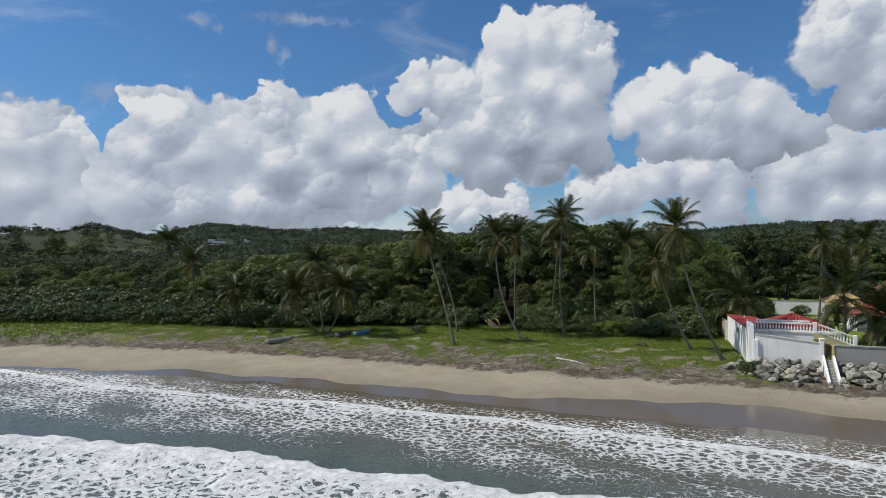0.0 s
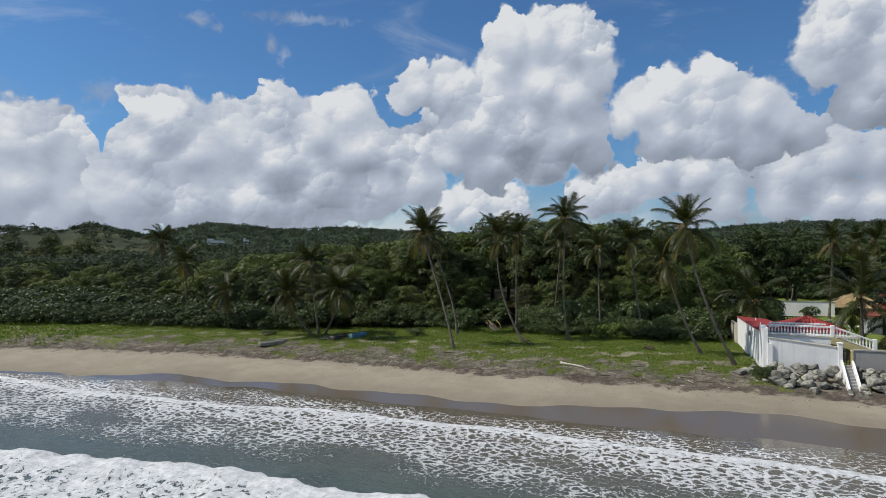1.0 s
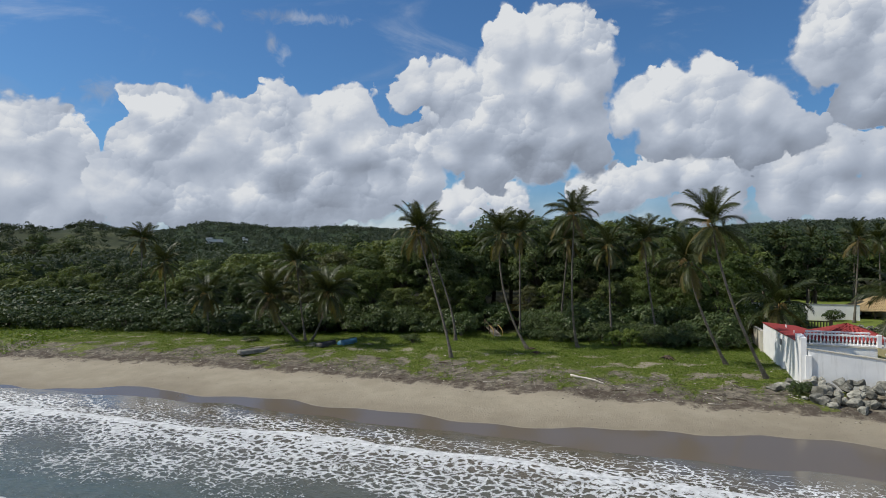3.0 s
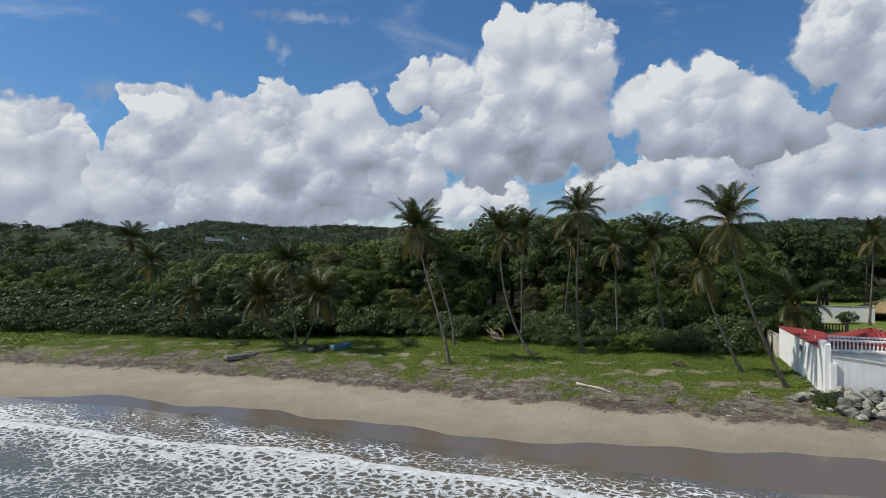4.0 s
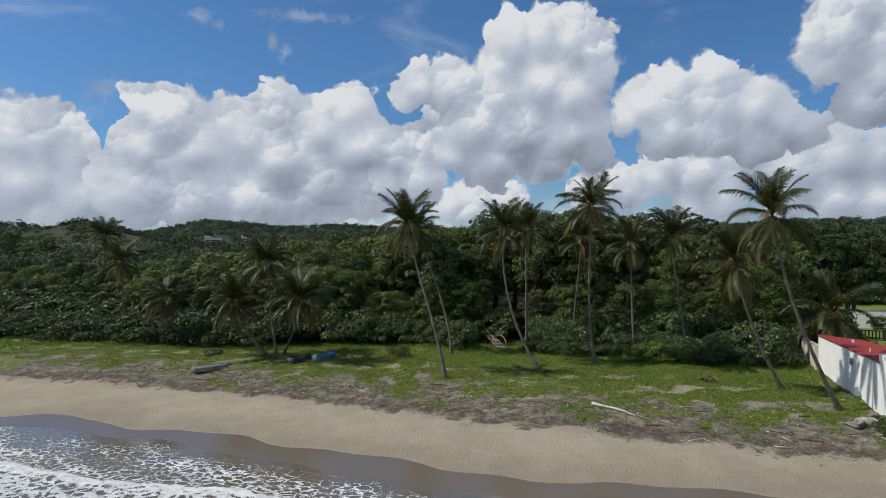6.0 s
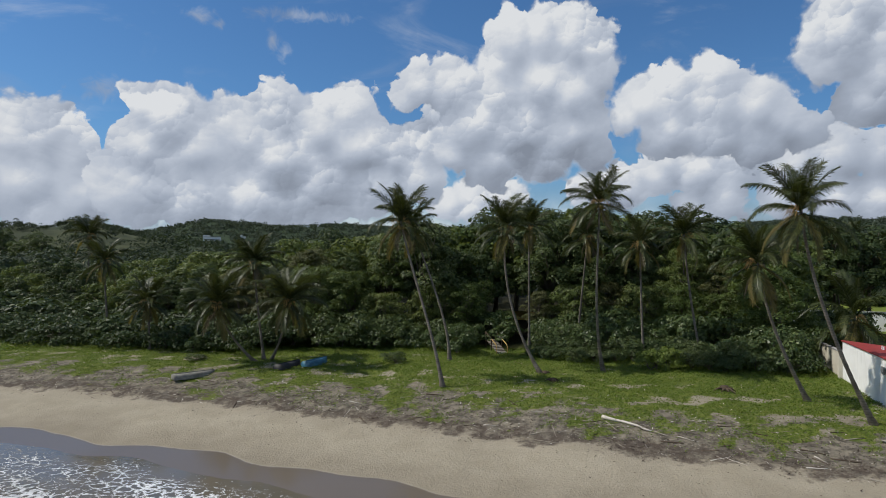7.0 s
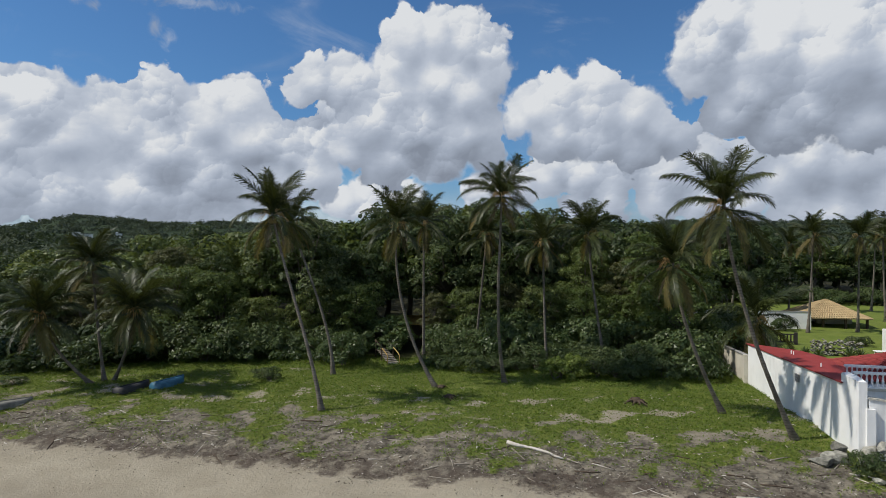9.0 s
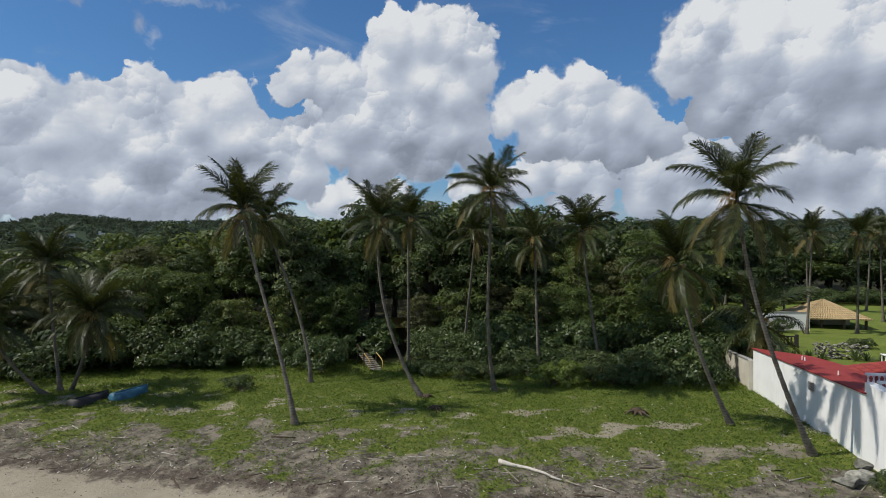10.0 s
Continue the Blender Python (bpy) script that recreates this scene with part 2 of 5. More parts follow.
def foliage(name, dark, bright, rough=0.5, island=0.5, own=0.25, through_light=0.35, spec=0.35):
    """Leaves: colour differs from leaf to leaf, from plant to plant, and some light passes through."""
    m, g, b = material(name, rough, spec)
    r1 = g.add("ShaderNodeNewGeometry").outputs["Random Per Island"]
    r2 = g.add("ShaderNodeObjectInfo").outputs["Random"]
    col = g.mix(g.math("POWER", r1, 1.6), (*dark, 1), (*bright, 1))
    drift = g.noise(own_place(g), 0.55, 3.0, 0.6)
    col = g.mix(g.ramp(drift, 0.35, 0.7, 0.0, island), col, (*[c * 0.6 for c in dark], 1))
    f = g.ramp(r2, 0, 1, 1 - own, 1 + own, smooth=False)
    col = g.mix(1.0, col, g.add("ShaderNodeCombineColor", (f, g.math("POWER", f, 0.7), f)).outputs[0], "MULTIPLY")
    put(g, b, "Base Color", col)
    t = g.add("ShaderNodeBsdfTranslucent", (g.mix(0.5, col, (bright[0] * 1.3, bright[1] * 1.3, bright[2] * 0.5, 1)),))
    mixed = g.add("ShaderNodeMixShader", (through_light, b.outputs[0], t.outputs[0]))
    g.tree.links.new(mixed.outputs[0], g.out.inputs[0])
    return m


M_PALM = foliage("palm_leaf", (0.020, 0.031, 0.009), (0.098, 0.110, 0.030), 0.45, 0.35, 0.3, 0.16, 0.30)
M_PALM_OLD = foliage("palm_leaf_yellowing", (0.095, 0.085, 0.028), (0.21, 0.17, 0.055), 0.55, 0.3, 0.25, 0.35, 0.25)
M_PALM_DEAD = foliage("palm_leaf_dry", (0.11, 0.090, 0.055), (0.19, 0.155, 0.095), 0.8, 0.3, 0.2, 0.15, 0.2)
M_LEAF = foliage("tree_leaf", (0.036, 0.060, 0.020), (0.132, 0.166, 0.060), 0.48, 0.5, 0.34, 0.26, 0.20)
M_LEAF_LIGHT = foliage("tree_leaf_light", (0.068, 0.100, 0.026), (0.175, 0.210, 0.062), 0.48, 0.4, 0.3, 0.30, 0.22)
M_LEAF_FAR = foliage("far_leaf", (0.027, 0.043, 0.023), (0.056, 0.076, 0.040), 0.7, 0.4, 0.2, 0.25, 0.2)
# far leaf again, paler and greyer: distance haze painted into the colour
M_LEAF_HAZED = foliage("hazed_hill_leaf", (0.046, 0.064, 0.046), (0.085, 0.105, 0.075), 0.8, 0.4, 0.2, 0.25, 0.15)
M_SHRUB = foliage("sea_grape_leaf", (0.042, 0.074, 0.022), (0.125, 0.160, 0.055), 0.42, 0.45, 0.2, 0.24, 0.30)
M_CREEPER = foliage("creeper_leaf", (0.066, 0.116, 0.017), (0.184, 0.242, 0.036), 0.55, 0.2, 0.0, 0.32, 0.2)
M_STRAW = foliage("dry_grass", (0.12, 0.10, 0.05), (0.26, 0.22, 0.12), 0.8, 0.2, 0.0, 0.2, 0.15)
# darker copy of the shrub and tree leaf: cloud shade painted into its colour
M_LEAF_SHADED = foliage("shaded_leaf", (0.026, 0.046, 0.015), (0.078, 0.106, 0.036), 0.5, 0.45, 0.25, 0.24, 0.20)
M_OLIVE = foliage("olive_leaf", (0.075, 0.085, 0.030), (0.150, 0.150, 0.055), 0.6, 0.4, 0.15, 0.3)
M_BARK = surface("bark", (0.10, 0.085, 0.065), (0.17, 0.145, 0.115), 2.0, 0.9, 0.15, 25, 0.02)


def palm_bark():
    m, g, b = material("palm_bark", 0.9, 0.15)
    p = own_place(g)
    height = g.add("ShaderNodeSeparateXYZ", (p,)).outputs[2]
    rings = g.math("FRACT", g.math("MULTIPLY_ADD", g.noise(p, 1.5, 3.0, 0.6), 0.35, g.math("MULTIPLY", height, 7.5)))
    col = g.mix(g.ramp(g.noise(p, 2.2, 6.0, 0.65), 0.3, 0.7), (0.11, 0.095, 0.077, 1), (0.225, 0.20, 0.165, 1))
    col = g.mix(g.ramp(rings, 0.0, 0.3, 0.75, 0.0), col, (0.055, 0.047, 0.038, 1))
    put(g, b, "Base Color", col)
    bump(g, b, rings, 0.6, 0.02)
    return m


M_PALM_BARK = palm_bark()
M_NUT = surface("coconut", (0.16, 0.15, 0.035), (0.22, 0.15, 0.05), 4, 0.5, 0.4, 30, 0.003)


def render_paint(name, clean, stained):
    """Painted render with patches and rain streaks."""
    m, g, b = material(name, 0.75, 0.3)
    p = world_place(g)
    patch = g.ramp(g.noise(p, 0.7, 6.0, 0.6), 0.35, 0.75)
    streak = g.ramp(g.noise(g.vec("MULTIPLY", p, (3.5, 3.5, 0.35)), 1.0, 6.0, 0.65), 0.52, 0.78, 0.0, 0.55)
    col = g.mix(patch, (*clean, 1), (*[c * 0.90 for c in clean], 1))
    col = g.mix(streak, col, (*stained, 1))
    grain = g.noise(p, 14.0, 5.0, 0.65)
    put(g, b, "Base Color", col)
    bump(g, b, grain, 0.35, 0.012)
    return m


M_WHITE = render_paint("white_paint", (0.83, 0.825, 0.80), (0.50, 0.49, 0.45))
M_CREAM = surface("cream_paint", (0.64, 0.60, 0.50), (0.52, 0.48, 0.39), 0.9, 0.8, 0.25, 20, 0.004)
M_TRIM = surface("yellow_trim", (0.60, 0.50, 0.24), (0.52, 0.44, 0.22), 2, 0.7, 0.3, 25, 0.003)
M_CONCRETE = render_paint("grey_concrete", (0.31, 0.305, 0.29), (0.13, 0.125, 0.115))
M_RED_SHEET = surface("red_roof_paint", (0.31, 0.050, 0.046), (0.24, 0.042, 0.038), 0.8, 0.7, 0.15, 14, 0.004)
M_RED_TILE = surface("red_tile", (0.31, 0.054, 0.050), (0.24, 0.045, 0.040), 1.5, 0.7, 0.15, 20, 0.004, 0.15)
M_CLAY = surface("clay_tile", (0.30, 0.10, 0.065), (0.22, 0.075, 0.05), 1.0, 0.75, 0.3, 20, 0.004, 0.15)
M_TAN = surface("tan_tile", (0.46, 0.34, 0.18), (0.38, 0.28, 0.145), 1.0, 0.75, 0.3, 20, 0.004, 0.1)
M_WOOD = surface("weathered_wood", (0.34, 0.30, 0.24), (0.24, 0.21, 0.17), 3, 0.85, 0.2, 40, 0.006)
M_DARKWOOD = surface("dark_wood", (0.07, 0.05, 0.035), (0.11, 0.08, 0.055), 3, 0.8, 0.2, 40, 0.004)
M_YELLOWWOOD = surface("yellow_painted_wood", (0.50, 0.33, 0.10), (0.40, 0.27, 0.09), 3, 0.7, 0.3, 40, 0.003)
M_BLEACHED = surface("bleached_wood", (0.62, 0.57, 0.50), (0.45, 0.41, 0.35), 2.5, 0.85, 0.2, 30, 0.008)
M_BLUE = surface("blue_hull_paint", (0.06, 0.20, 0.29), (0.03, 0.10, 0.16), 1.5, 0.5, 0.4, 20, 0.003)
M_BLACKHULL = surface("dark_hull", (0.03, 0.03, 0.032), (0.05, 0.047, 0.045), 1.5, 0.6, 0.3, 20, 0.003)
M_WHITEHULL = surface("worn_white_hull", (0.27, 0.26, 0.22), (0.12, 0.115, 0.10), 2.5, 0.75, 0.3, 15, 0.004)
M_ROCK = surface("grey_rock", (0.36, 0.345, 0.29), (0.105, 0.105, 0.088), 3.2, 0.95, 0.1, 7, 0.10, 0.45)
M_DARKMETAL = surface("dark_metal", (0.05, 0.05, 0.05), (0.07, 0.07, 0.07), 3, 0.5, 0.4, 30, 0.001)
# near-black: painted shade for vent, porch and windows; also the dark railing
M_INSIDE = surface("inner_shade_and_railing", (0.05, 0.045, 0.04), (0.07, 0.06, 0.055), 2, 0.9, 0.1, 20, 0.001)


def ground_material():
    m, g, b = material("beach_and_grass", 0.9, 0.25)
    p = world_place(g)
    s = g.own("inland")      # metres inland from the water
    lawn = g.own("lawn")
    big, mid, fine = g.noise(p, 0.09, 4.0, 0.55), g.noise(p, 0.6, 6.0, 0.62), g.noise(p, 7.0, 6.0, 0.65)
    sand = g.mix(g.ramp(mid, 0.3, 0.7), (0.285, 0.25, 0.185, 1), (0.345, 0.305, 0.23, 1))
    sand = g.mix(g.ramp(fine, 0.4, 0.75, 0.0, 0.22), sand, (0.235, 0.195, 0.145, 1))
    # damp sand
    edge = g.math("ADD", g.own("dry"), g.math("MULTIPLY", g.math("SUBTRACT", mid, 0.5), 0.25))
    wet = g.ramp(edge, -0.15, 0.12, 1.0, 0.0)
    damp = g.ramp(g.math("MULTIPLY_ADD", g.math("SUBTRACT", big, 0.5), 4.0, edge), 0.0, 4.0, 0.35, 0.0)
    sand = g.mix(g.math("MAXIMUM", wet, damp), sand, (0.135, 0.110, 0.082, 1))
    # wrack, roots and dry litter along the top of the beach
    mess = g.math("ADD", s, g.math("MULTIPLY", g.math("SUBTRACT", mid, 0.5), 5.0))
    litter = g.math("MULTIPLY", g.ramp(mess, 5.6, 6.6), g.ramp(mess, 10.5, 14.0, 1.0, 0.15))
    dirt = g.mix(g.ramp(g.noise(p, 2.3, 8.0, 0.7), 0.35, 0.65), (0.070, 0.060, 0.047, 1), (0.205, 0.180, 0.140, 1))
    col = g.mix(g.math("MULTIPLY", litter, g.ramp(g.noise(p, 1.1, 7.0, 0.7), 0.36, 0.52, 0.4, 1.0)), sand, dirt)
    band = g.math("MULTIPLY", g.ramp(mess, 5.4, 6.2), g.ramp(mess, 6.7, 7.6, 1.0, 0.0))
    col = g.mix(g.math("MULTIPLY", band, g.ramp(g.noise(p, 1.5, 9.0, 0.75), 0.38, 0.58, 0.12, 0.95)), col, (0.080, 0.062, 0.049, 1))
    # green cover
    green = g.mix(g.ramp(g.noise(p, 3.0, 6.0, 0.7), 0.3, 0.7), (0.074, 0.104, 0.020, 1), (0.170, 0.188, 0.043, 1))
    cover = g.math("ADD", g.own("grass"), g.math("MULTIPLY", g.math("SUBTRACT", g.noise(p, 3.2, 7.0, 0.72), 0.5), 1.6))
    cover = g.math("SUBTRACT", cover, g.ramp(g.noise(p, 0.42, 5.0, 0.62), 0.54, 0.68, 0.0, 0.55))
    cover = g.ramp(cover, 0.40, 0.68)
    col = g.mix(cover, col, green)
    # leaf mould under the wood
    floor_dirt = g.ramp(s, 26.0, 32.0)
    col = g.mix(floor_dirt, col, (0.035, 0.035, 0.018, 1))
    col = g.mix(lawn, col, g.mix(g.ramp(mid, 0.3, 0.7), (0.115, 0.155, 0.026, 1), (0.155, 0.19, 0.040, 1)))
    # far hills: pasture and scrub
    y_far = g.ramp(s, 150.0, 320.0)
    pasture = g.mix(g.ramp(g.noise(p, 0.02, 8.0, 0.7), 0.40, 0.60), (0.078, 0.088, 0.043, 1), (0.036, 0.046, 0.024, 1))
    pasture = g.mix(g.own("pasture"), g.mix(g.noise(p, 0.05, 6.0, 0.7), (0.020, 0.034, 0.016, 1), (0.040, 0.060, 0.028, 1)), pasture)
    col = g.mix(y_far, col, pasture)
    put(g, b, "Base Color", col)
    put(g, b, "Roughness", g.ramp(wet, 0.0, 1.0, 0.92, 0.13))
    put(g, b, "Specular IOR Level", g.ramp(wet, 0.0, 1.0, 0.15, 0.5))
    rough = g.math("MULTIPLY", g.math("SUBTRACT", 1.0, wet), g.math("ADD", fine, g.math("MULTIPLY", litter, g.noise(p, 3.0, 6.0, 0.7))))
    bump(g, b, rough, 0.8, 0.10)
    return m


def sea_material():
    m, g, b = material("sea_water", 0.12, 0.5)
    p = world_place(g)
    f = g.own("foam")
    out = g.own("offshore")
    film = g.own("film")
    warp = g.add("ShaderNodeTexNoise", {"Vector": p, "Scale": 0.9, "Detail": 4.0, "Roughness": 0.65}).outputs[1]
    q = g.vec("ADD", g.vec("MULTIPLY", p, (0.85, 1.1, 1.0)), g.vec("MULTIPLY", warp, (1.5, 1.5, 0.0)))
    cell = g.cells(q, 1.9, "DISTANCE_TO_EDGE", 0.0, 0.5)
    thread = g.cells(g.vec("ADD", q, g.vec("MULTIPLY", warp, (0.8, 0.8, 0.0))), 4.6, "DISTANCE_TO_EDGE", 0.0, 0.5)
    small = g.noise(p, 6.0, 7.0, 0.72)
    patch = g.noise(g.vec("MULTIPLY", p, (0.7, 1.2, 1.0)), 0.55, 5.0, 0.62)
    lace = g.math("SUBTRACT", 1.0, g.ramp(cell, 0.0, 0.36, smooth=False))
    fine_lace = g.math("SUBTRACT", 1.0, g.ramp(thread, 0.0, 0.34, smooth=False))
    lace = g.math("ADD", g.math("MULTIPLY", lace, 0.42), g.math("ADD", g.math("MULTIPLY", fine_lace, 0.22), g.math("MULTIPLY", small, 0.50)))
    need = g.math("SUBTRACT", 1.32, g.math("MULTIPLY", f, g.math("ADD", 0.55, g.math("MULTIPLY", patch, 0.9))))
    foam = g.ramp(g.math("SUBTRACT", lace, need), -0.03, 0.085)
    for key, amount in (("swash_upper", 0.45), ("swash_lower", 0.6)):
        off = g.math("ABSOLUTE", g.math("MULTIPLY_ADD", g.math("SUBTRACT", small, 0.5), 0.55, g.own(key)))
        trail = g.math("MULTIPLY", g.ramp(off, 0.01, 0.07, amount, 0.0), g.ramp(g.noise(p, 0.6, 5.0, 0.65), 0.46, 0.62))
        foam = g.math("MAXIMUM", foam, trail)
    water = g.mix(out, (0.135, 0.115, 0.085, 1), (0.085, 0.108, 0.094, 1))
    water = g.mix(g.ramp(patch, 0.35, 0.7, 0.0, 0.35), water, (0.05, 0.06, 0.05, 1))
    white = g.mix(g.ramp(g.noise(p, 2.6, 7.0, 0.72), 0.35, 0.65), (0.52, 0.53, 0.53, 1), (0.80, 0.81, 0.81, 1))
    col = g.mix(foam, water, white)
    put(g, b, "Base Color", col)
    put(g, b, "Roughness", g.math("MULTIPLY_ADD", foam, 0.77, g.ramp(film, 0.0, 1.0, 0.13, 0.05)))
    ripple = g.math("ADD", g.noise(g.vec("MULTIPLY", p, (1.0, 1.8, 1.0)), 1.6, 5.0, 0.6), g.math("MULTIPLY", foam, g.math("MULTIPLY_ADD", g.noise(p, 3.0, 7.0, 0.75), 1.6, 0.35)))
    bump(g, b, g.math("MULTIPLY", ripple, g.ramp(film, 0.0, 1.0, 1.0, 0.08)), 0.7, 0.16)
    return m


M_GROUND, M_SEA = ground_material(), sea_material()


# ---- building helpers ----
def mesh_of(name, verts, faces, mat, smooth=False):
    me = bpy.data.meshes.new(name)
    me.from_pydata([tuple(v) for v in verts], [], [tuple(int(i) for i in f) for f in faces])
    me.materials.append(mat)
    if smooth:
        me.polygons.foreach_set("use_smooth", [True] * len(me.polygons))
    me.update()
    return me


def quads_mesh(name, corners, mat, smooth=False):
    """corners: n x k x 3 array, each row one k-sided face."""
    n, k = corners.shape[:2]
    me = bpy.data.meshes.new(name)
    me.vertices.add(n * k)
    me.vertices.foreach_set("co", np.ascontiguousarray(corners, dtype=np.float32).ravel())
    me.loops.add(n * k)
    me.loops.foreach_set("vertex_index", np.arange(n * k, dtype=np.int32))
    me.polygons.add(n)
    me.polygons.foreach_set("loop_start", np.arange(0, n * k, k, dtype=np.int32))
    me.materials.append(mat)
    me.update(calc_edges=True)
    return me


def thing(name, label, category, group="", kind="", at=(0, 0, 0)):
    ob = new(name)
    ob.location = at
    ob.empty_display_size = 0.2
    return tagged(ob, label, category, group, kind)


def child(name, me, parent, label="", m=None):
    ob = new(name, me)
    ob.parent = parent
    if m is not None:
        ob.matrix_basis = m
    return tagged(ob, label) if label else ob


def part(name, bm, mat, parent, label=""):
    me = bpy.data.meshes.new(name)
    bm.to_mesh(me)
    bm.free()
    me.materials.append(mat)
    return child(name, me, parent, label)


def box(bm, x0, x1, y0, y1, z0, z1, bevel=0.0):
    made = bmesh.ops.create_cube(bm, size=1.0, matrix=Matrix.Translation(((x0 + x1) / 2, (y0 + y1) / 2, (z0 + z1) / 2)) @ Matrix.Diagonal((x1 - x0, y1 - y0, z1 - z0, 1)))
    if bevel:
        edges = list({e for v in made["verts"] for e in v.link_edges})
        bmesh.ops.bevel(bm, geom=edges, offset=bevel, segments=1, affect="EDGES")
    return bm


def prism(bm, plan, z0, z1):
    """A solid over a plan; z0 and z1 are numbers, or one height for each corner."""
    n = len(plan)
    lo = z0 if isinstance(z0, (list, tuple)) else [z0] * n
    hi = z1 if isinstance(z1, (list, tuple)) else [z1] * n
    a = [bm.verts.new((x, y, z)) for (x, y), z in zip(plan, lo)]
    b = [bm.verts.new((x, y, z)) for (x, y), z in zip(plan, hi)]
    bm.faces.new(a[::-1]), bm.faces.new(b)
    for i in range(n):
        j = (i + 1) % n
        bm.faces.new((a[i], a[j], b[j], b[i]))
    bmesh.ops.recalc_face_normals(bm, faces=bm.faces)
    return bm


def strip_plan(p, q, thick):
    """The plan of a straight wall from p to q; its left side is the line itself."""
    d = Vector((q[0] - p[0], q[1] - p[1])).normalized()
    n = Vector((d.y, -d.x)) * thick
    return [p, q, (q[0] + n.x, q[1] + n.y), (p[0] + n.x, p[1] + n.y)]


def tube(points, radii, sides=8):
    """Verts and faces of a tapered tube along points."""
    pts = [Vector(p) for p in points]
    verts, faces, side = [], [], None
    for i, p in enumerate(pts):
        d = (pts[min(i + 1, len(pts) - 1)] - pts[max(i - 1, 0)]).normalized()
        side = d.orthogonal() if side is None else side - d * side.dot(d)
        side.normalize()
        up = d.cross(side)
        for k in range(sides):
            a = 2 * math.pi * k / sides
            verts.append(p + (side * math.cos(a) + up * math.sin(a)) * radii[i])
    for i in range(len(pts) - 1):
        for k in range(sides):
            faces.append((i * sides + k, i * sides + (k + 1) % sides, (i + 1) * sides + (k + 1) % sides, (i + 1) * sides + k))
    faces.append(tuple(range(sides))[::-1])
    faces.append(tuple((len(pts) - 1) * sides + k for k in range(sides)))
    return verts, faces


def joined(pieces):
    verts, faces = [], []
    for v, f in pieces:
        base = len(verts)
        verts += list(v)
        faces += [tuple(i + base for i in q) for q in f]
    return verts, faces


# ---- the ground: sea bed, beach, grass, wood and hills in one sheet ----
def shore_shift(x):
    """How far the whole beach bends towards the sea."""
    x = np.asarray(x, dtype=float)
    return -0.0040 * np.clip(-30 - x, 0, 90) ** 2 * np.clip(1 - (np.clip(-120 - x, 0, 900)) / 900, 0, 1) + 0.0 * x


SHORE = 43.4


def wet_line(x):
    """The scalloped upper limit of the wet sand."""
    x = np.asarray(x, dtype=float)
    return np.interp(x, [-130, -60, -50, -41, -36, -29, -20, -10, -4, 4, 11, 20, 60], [10.5, 38.3, 40.0, 42.8, 42.6, 43.4, 43.0, 43.2, 44.7, 45.7, 44.6, 45.2, 45]) + 0.25 * np.sin(x * 0.55) + 0.15 * np.sin(x * 1.3 + 1)


PROFILE_S = [-400, -24, -9, -2.2, 6.0, 8.6, 10.6, 14.6, 27, 80, 4000]
PROFILE_Z = [-30, -1.4, -0.35, SEA, 1.25, 1.8, 2.1, 2.25, 2.25, 2.5, 6]
SKY_AZ = [-120, -75, -65, -57.6, -55.5, -54, -52.1, -48.9, -47.4, -40, 60, 120]
SKY_EL = [1.0, 1.4, 1.6, 1.75, 1.95, 1.7, 2.25, 1.9, 1.5, 0.2, 0, 0.2]
FAR_AZ = [-120, -70, -55, -47.4, -44.6, -42.4, -38.1, -34.7, -31.7, -29.2, -26.6, -20, -10, 0.2, 4.1, 7.0, 13.2, 25, 40, 70, 120]
FAR_EL = [1.2, 1.5, 1.4, 1.7, 2.35, 2.75, 2.35, 2.25, 2.5, 2.35, 2.2, 1.9, 1.9, 2.15, 2.4, 2.65, 2.45, 2.4, 2.2, 1.8, 1.2]


def ripple(x, y, scale, seed):
    """Cheap smooth variation made of a few waves."""
    r = np.random.RandomState(seed)
    out = np.zeros_like(np.asarray(x, dtype=float))
    for k in range(7):
        a, ph, w = r.uniform(0, 6.28), r.uniform(0, 6.28), r.uniform(0.6, 2.2) / scale
        out = out + np.sin((x * math.cos(a) + y * math.sin(a)) * w * 6.28 + ph) / 7
    return out


def ground_height(x, y):
    x, y = np.asarray(x, dtype=float), np.asarray(y, dtype=float)
    s = y - SHORE - shore_shift(x)
    z = np.interp(s, PROFILE_S, PROFILE_Z)
    z = z + ripple(x, y, 9, 3) * np.interp(s, [0, 5, 9, 40], [0.05, 0.10, 0.16, 0.2]) + ripple(x, y, 2.2, 5) * np.interp(s, [4, 8, 14], [0.0, 0.09, 0.05])
    z = z + ripple(x, y, 26, 8) * np.interp(s, [-6, 0, 6], [0, 0.10, 0.05])
    r, a = np.hypot(x, y), np.degrees(np.arctan2(x, y))
    near = 10.7 + 560 * np.tan(np.radians(np.interp(a, SKY_AZ, SKY_EL)))
    far = 10.7 + 1500 * np.tan(np.radians(np.interp(a, FAR_AZ, FAR_EL)))
    z1 = (near - 6) * np.exp(-((r - 560) / 130.0) ** 2) * np.where(near > 13, 1, 0.3)
    z2 = (far - 10) * np.where(r < 1500, np.exp(-((r - 1500) / 420.0) ** 2), np.exp(-((r - 1500) / 900.0) ** 2))
    rough = (ripple(x, y, 160, 11) * 6 + ripple(x, y, 60, 13) * 7) * np.interp(r, [300, 900], [0, 1])
    z = z + 1.05 * np.interp(x, [8.6, 9.0], [0, 1]) * np.interp(y, [53.8, 54.2, 63, 80], [0, 1, 1, 0.15]) * np.interp(x, [70, 80], [1, 0])
    rough = rough + (ripple(x, y, 70, 15) * 7 + ripple(x, y, 28, 16) * 2.5) * np.interp(r, [400, 470, 600, 700], [0, 1, 1, 0]) * np.interp(a, [-47, -45], [1, 0])
    land = np.interp(y, [120, 300], [0, 1])
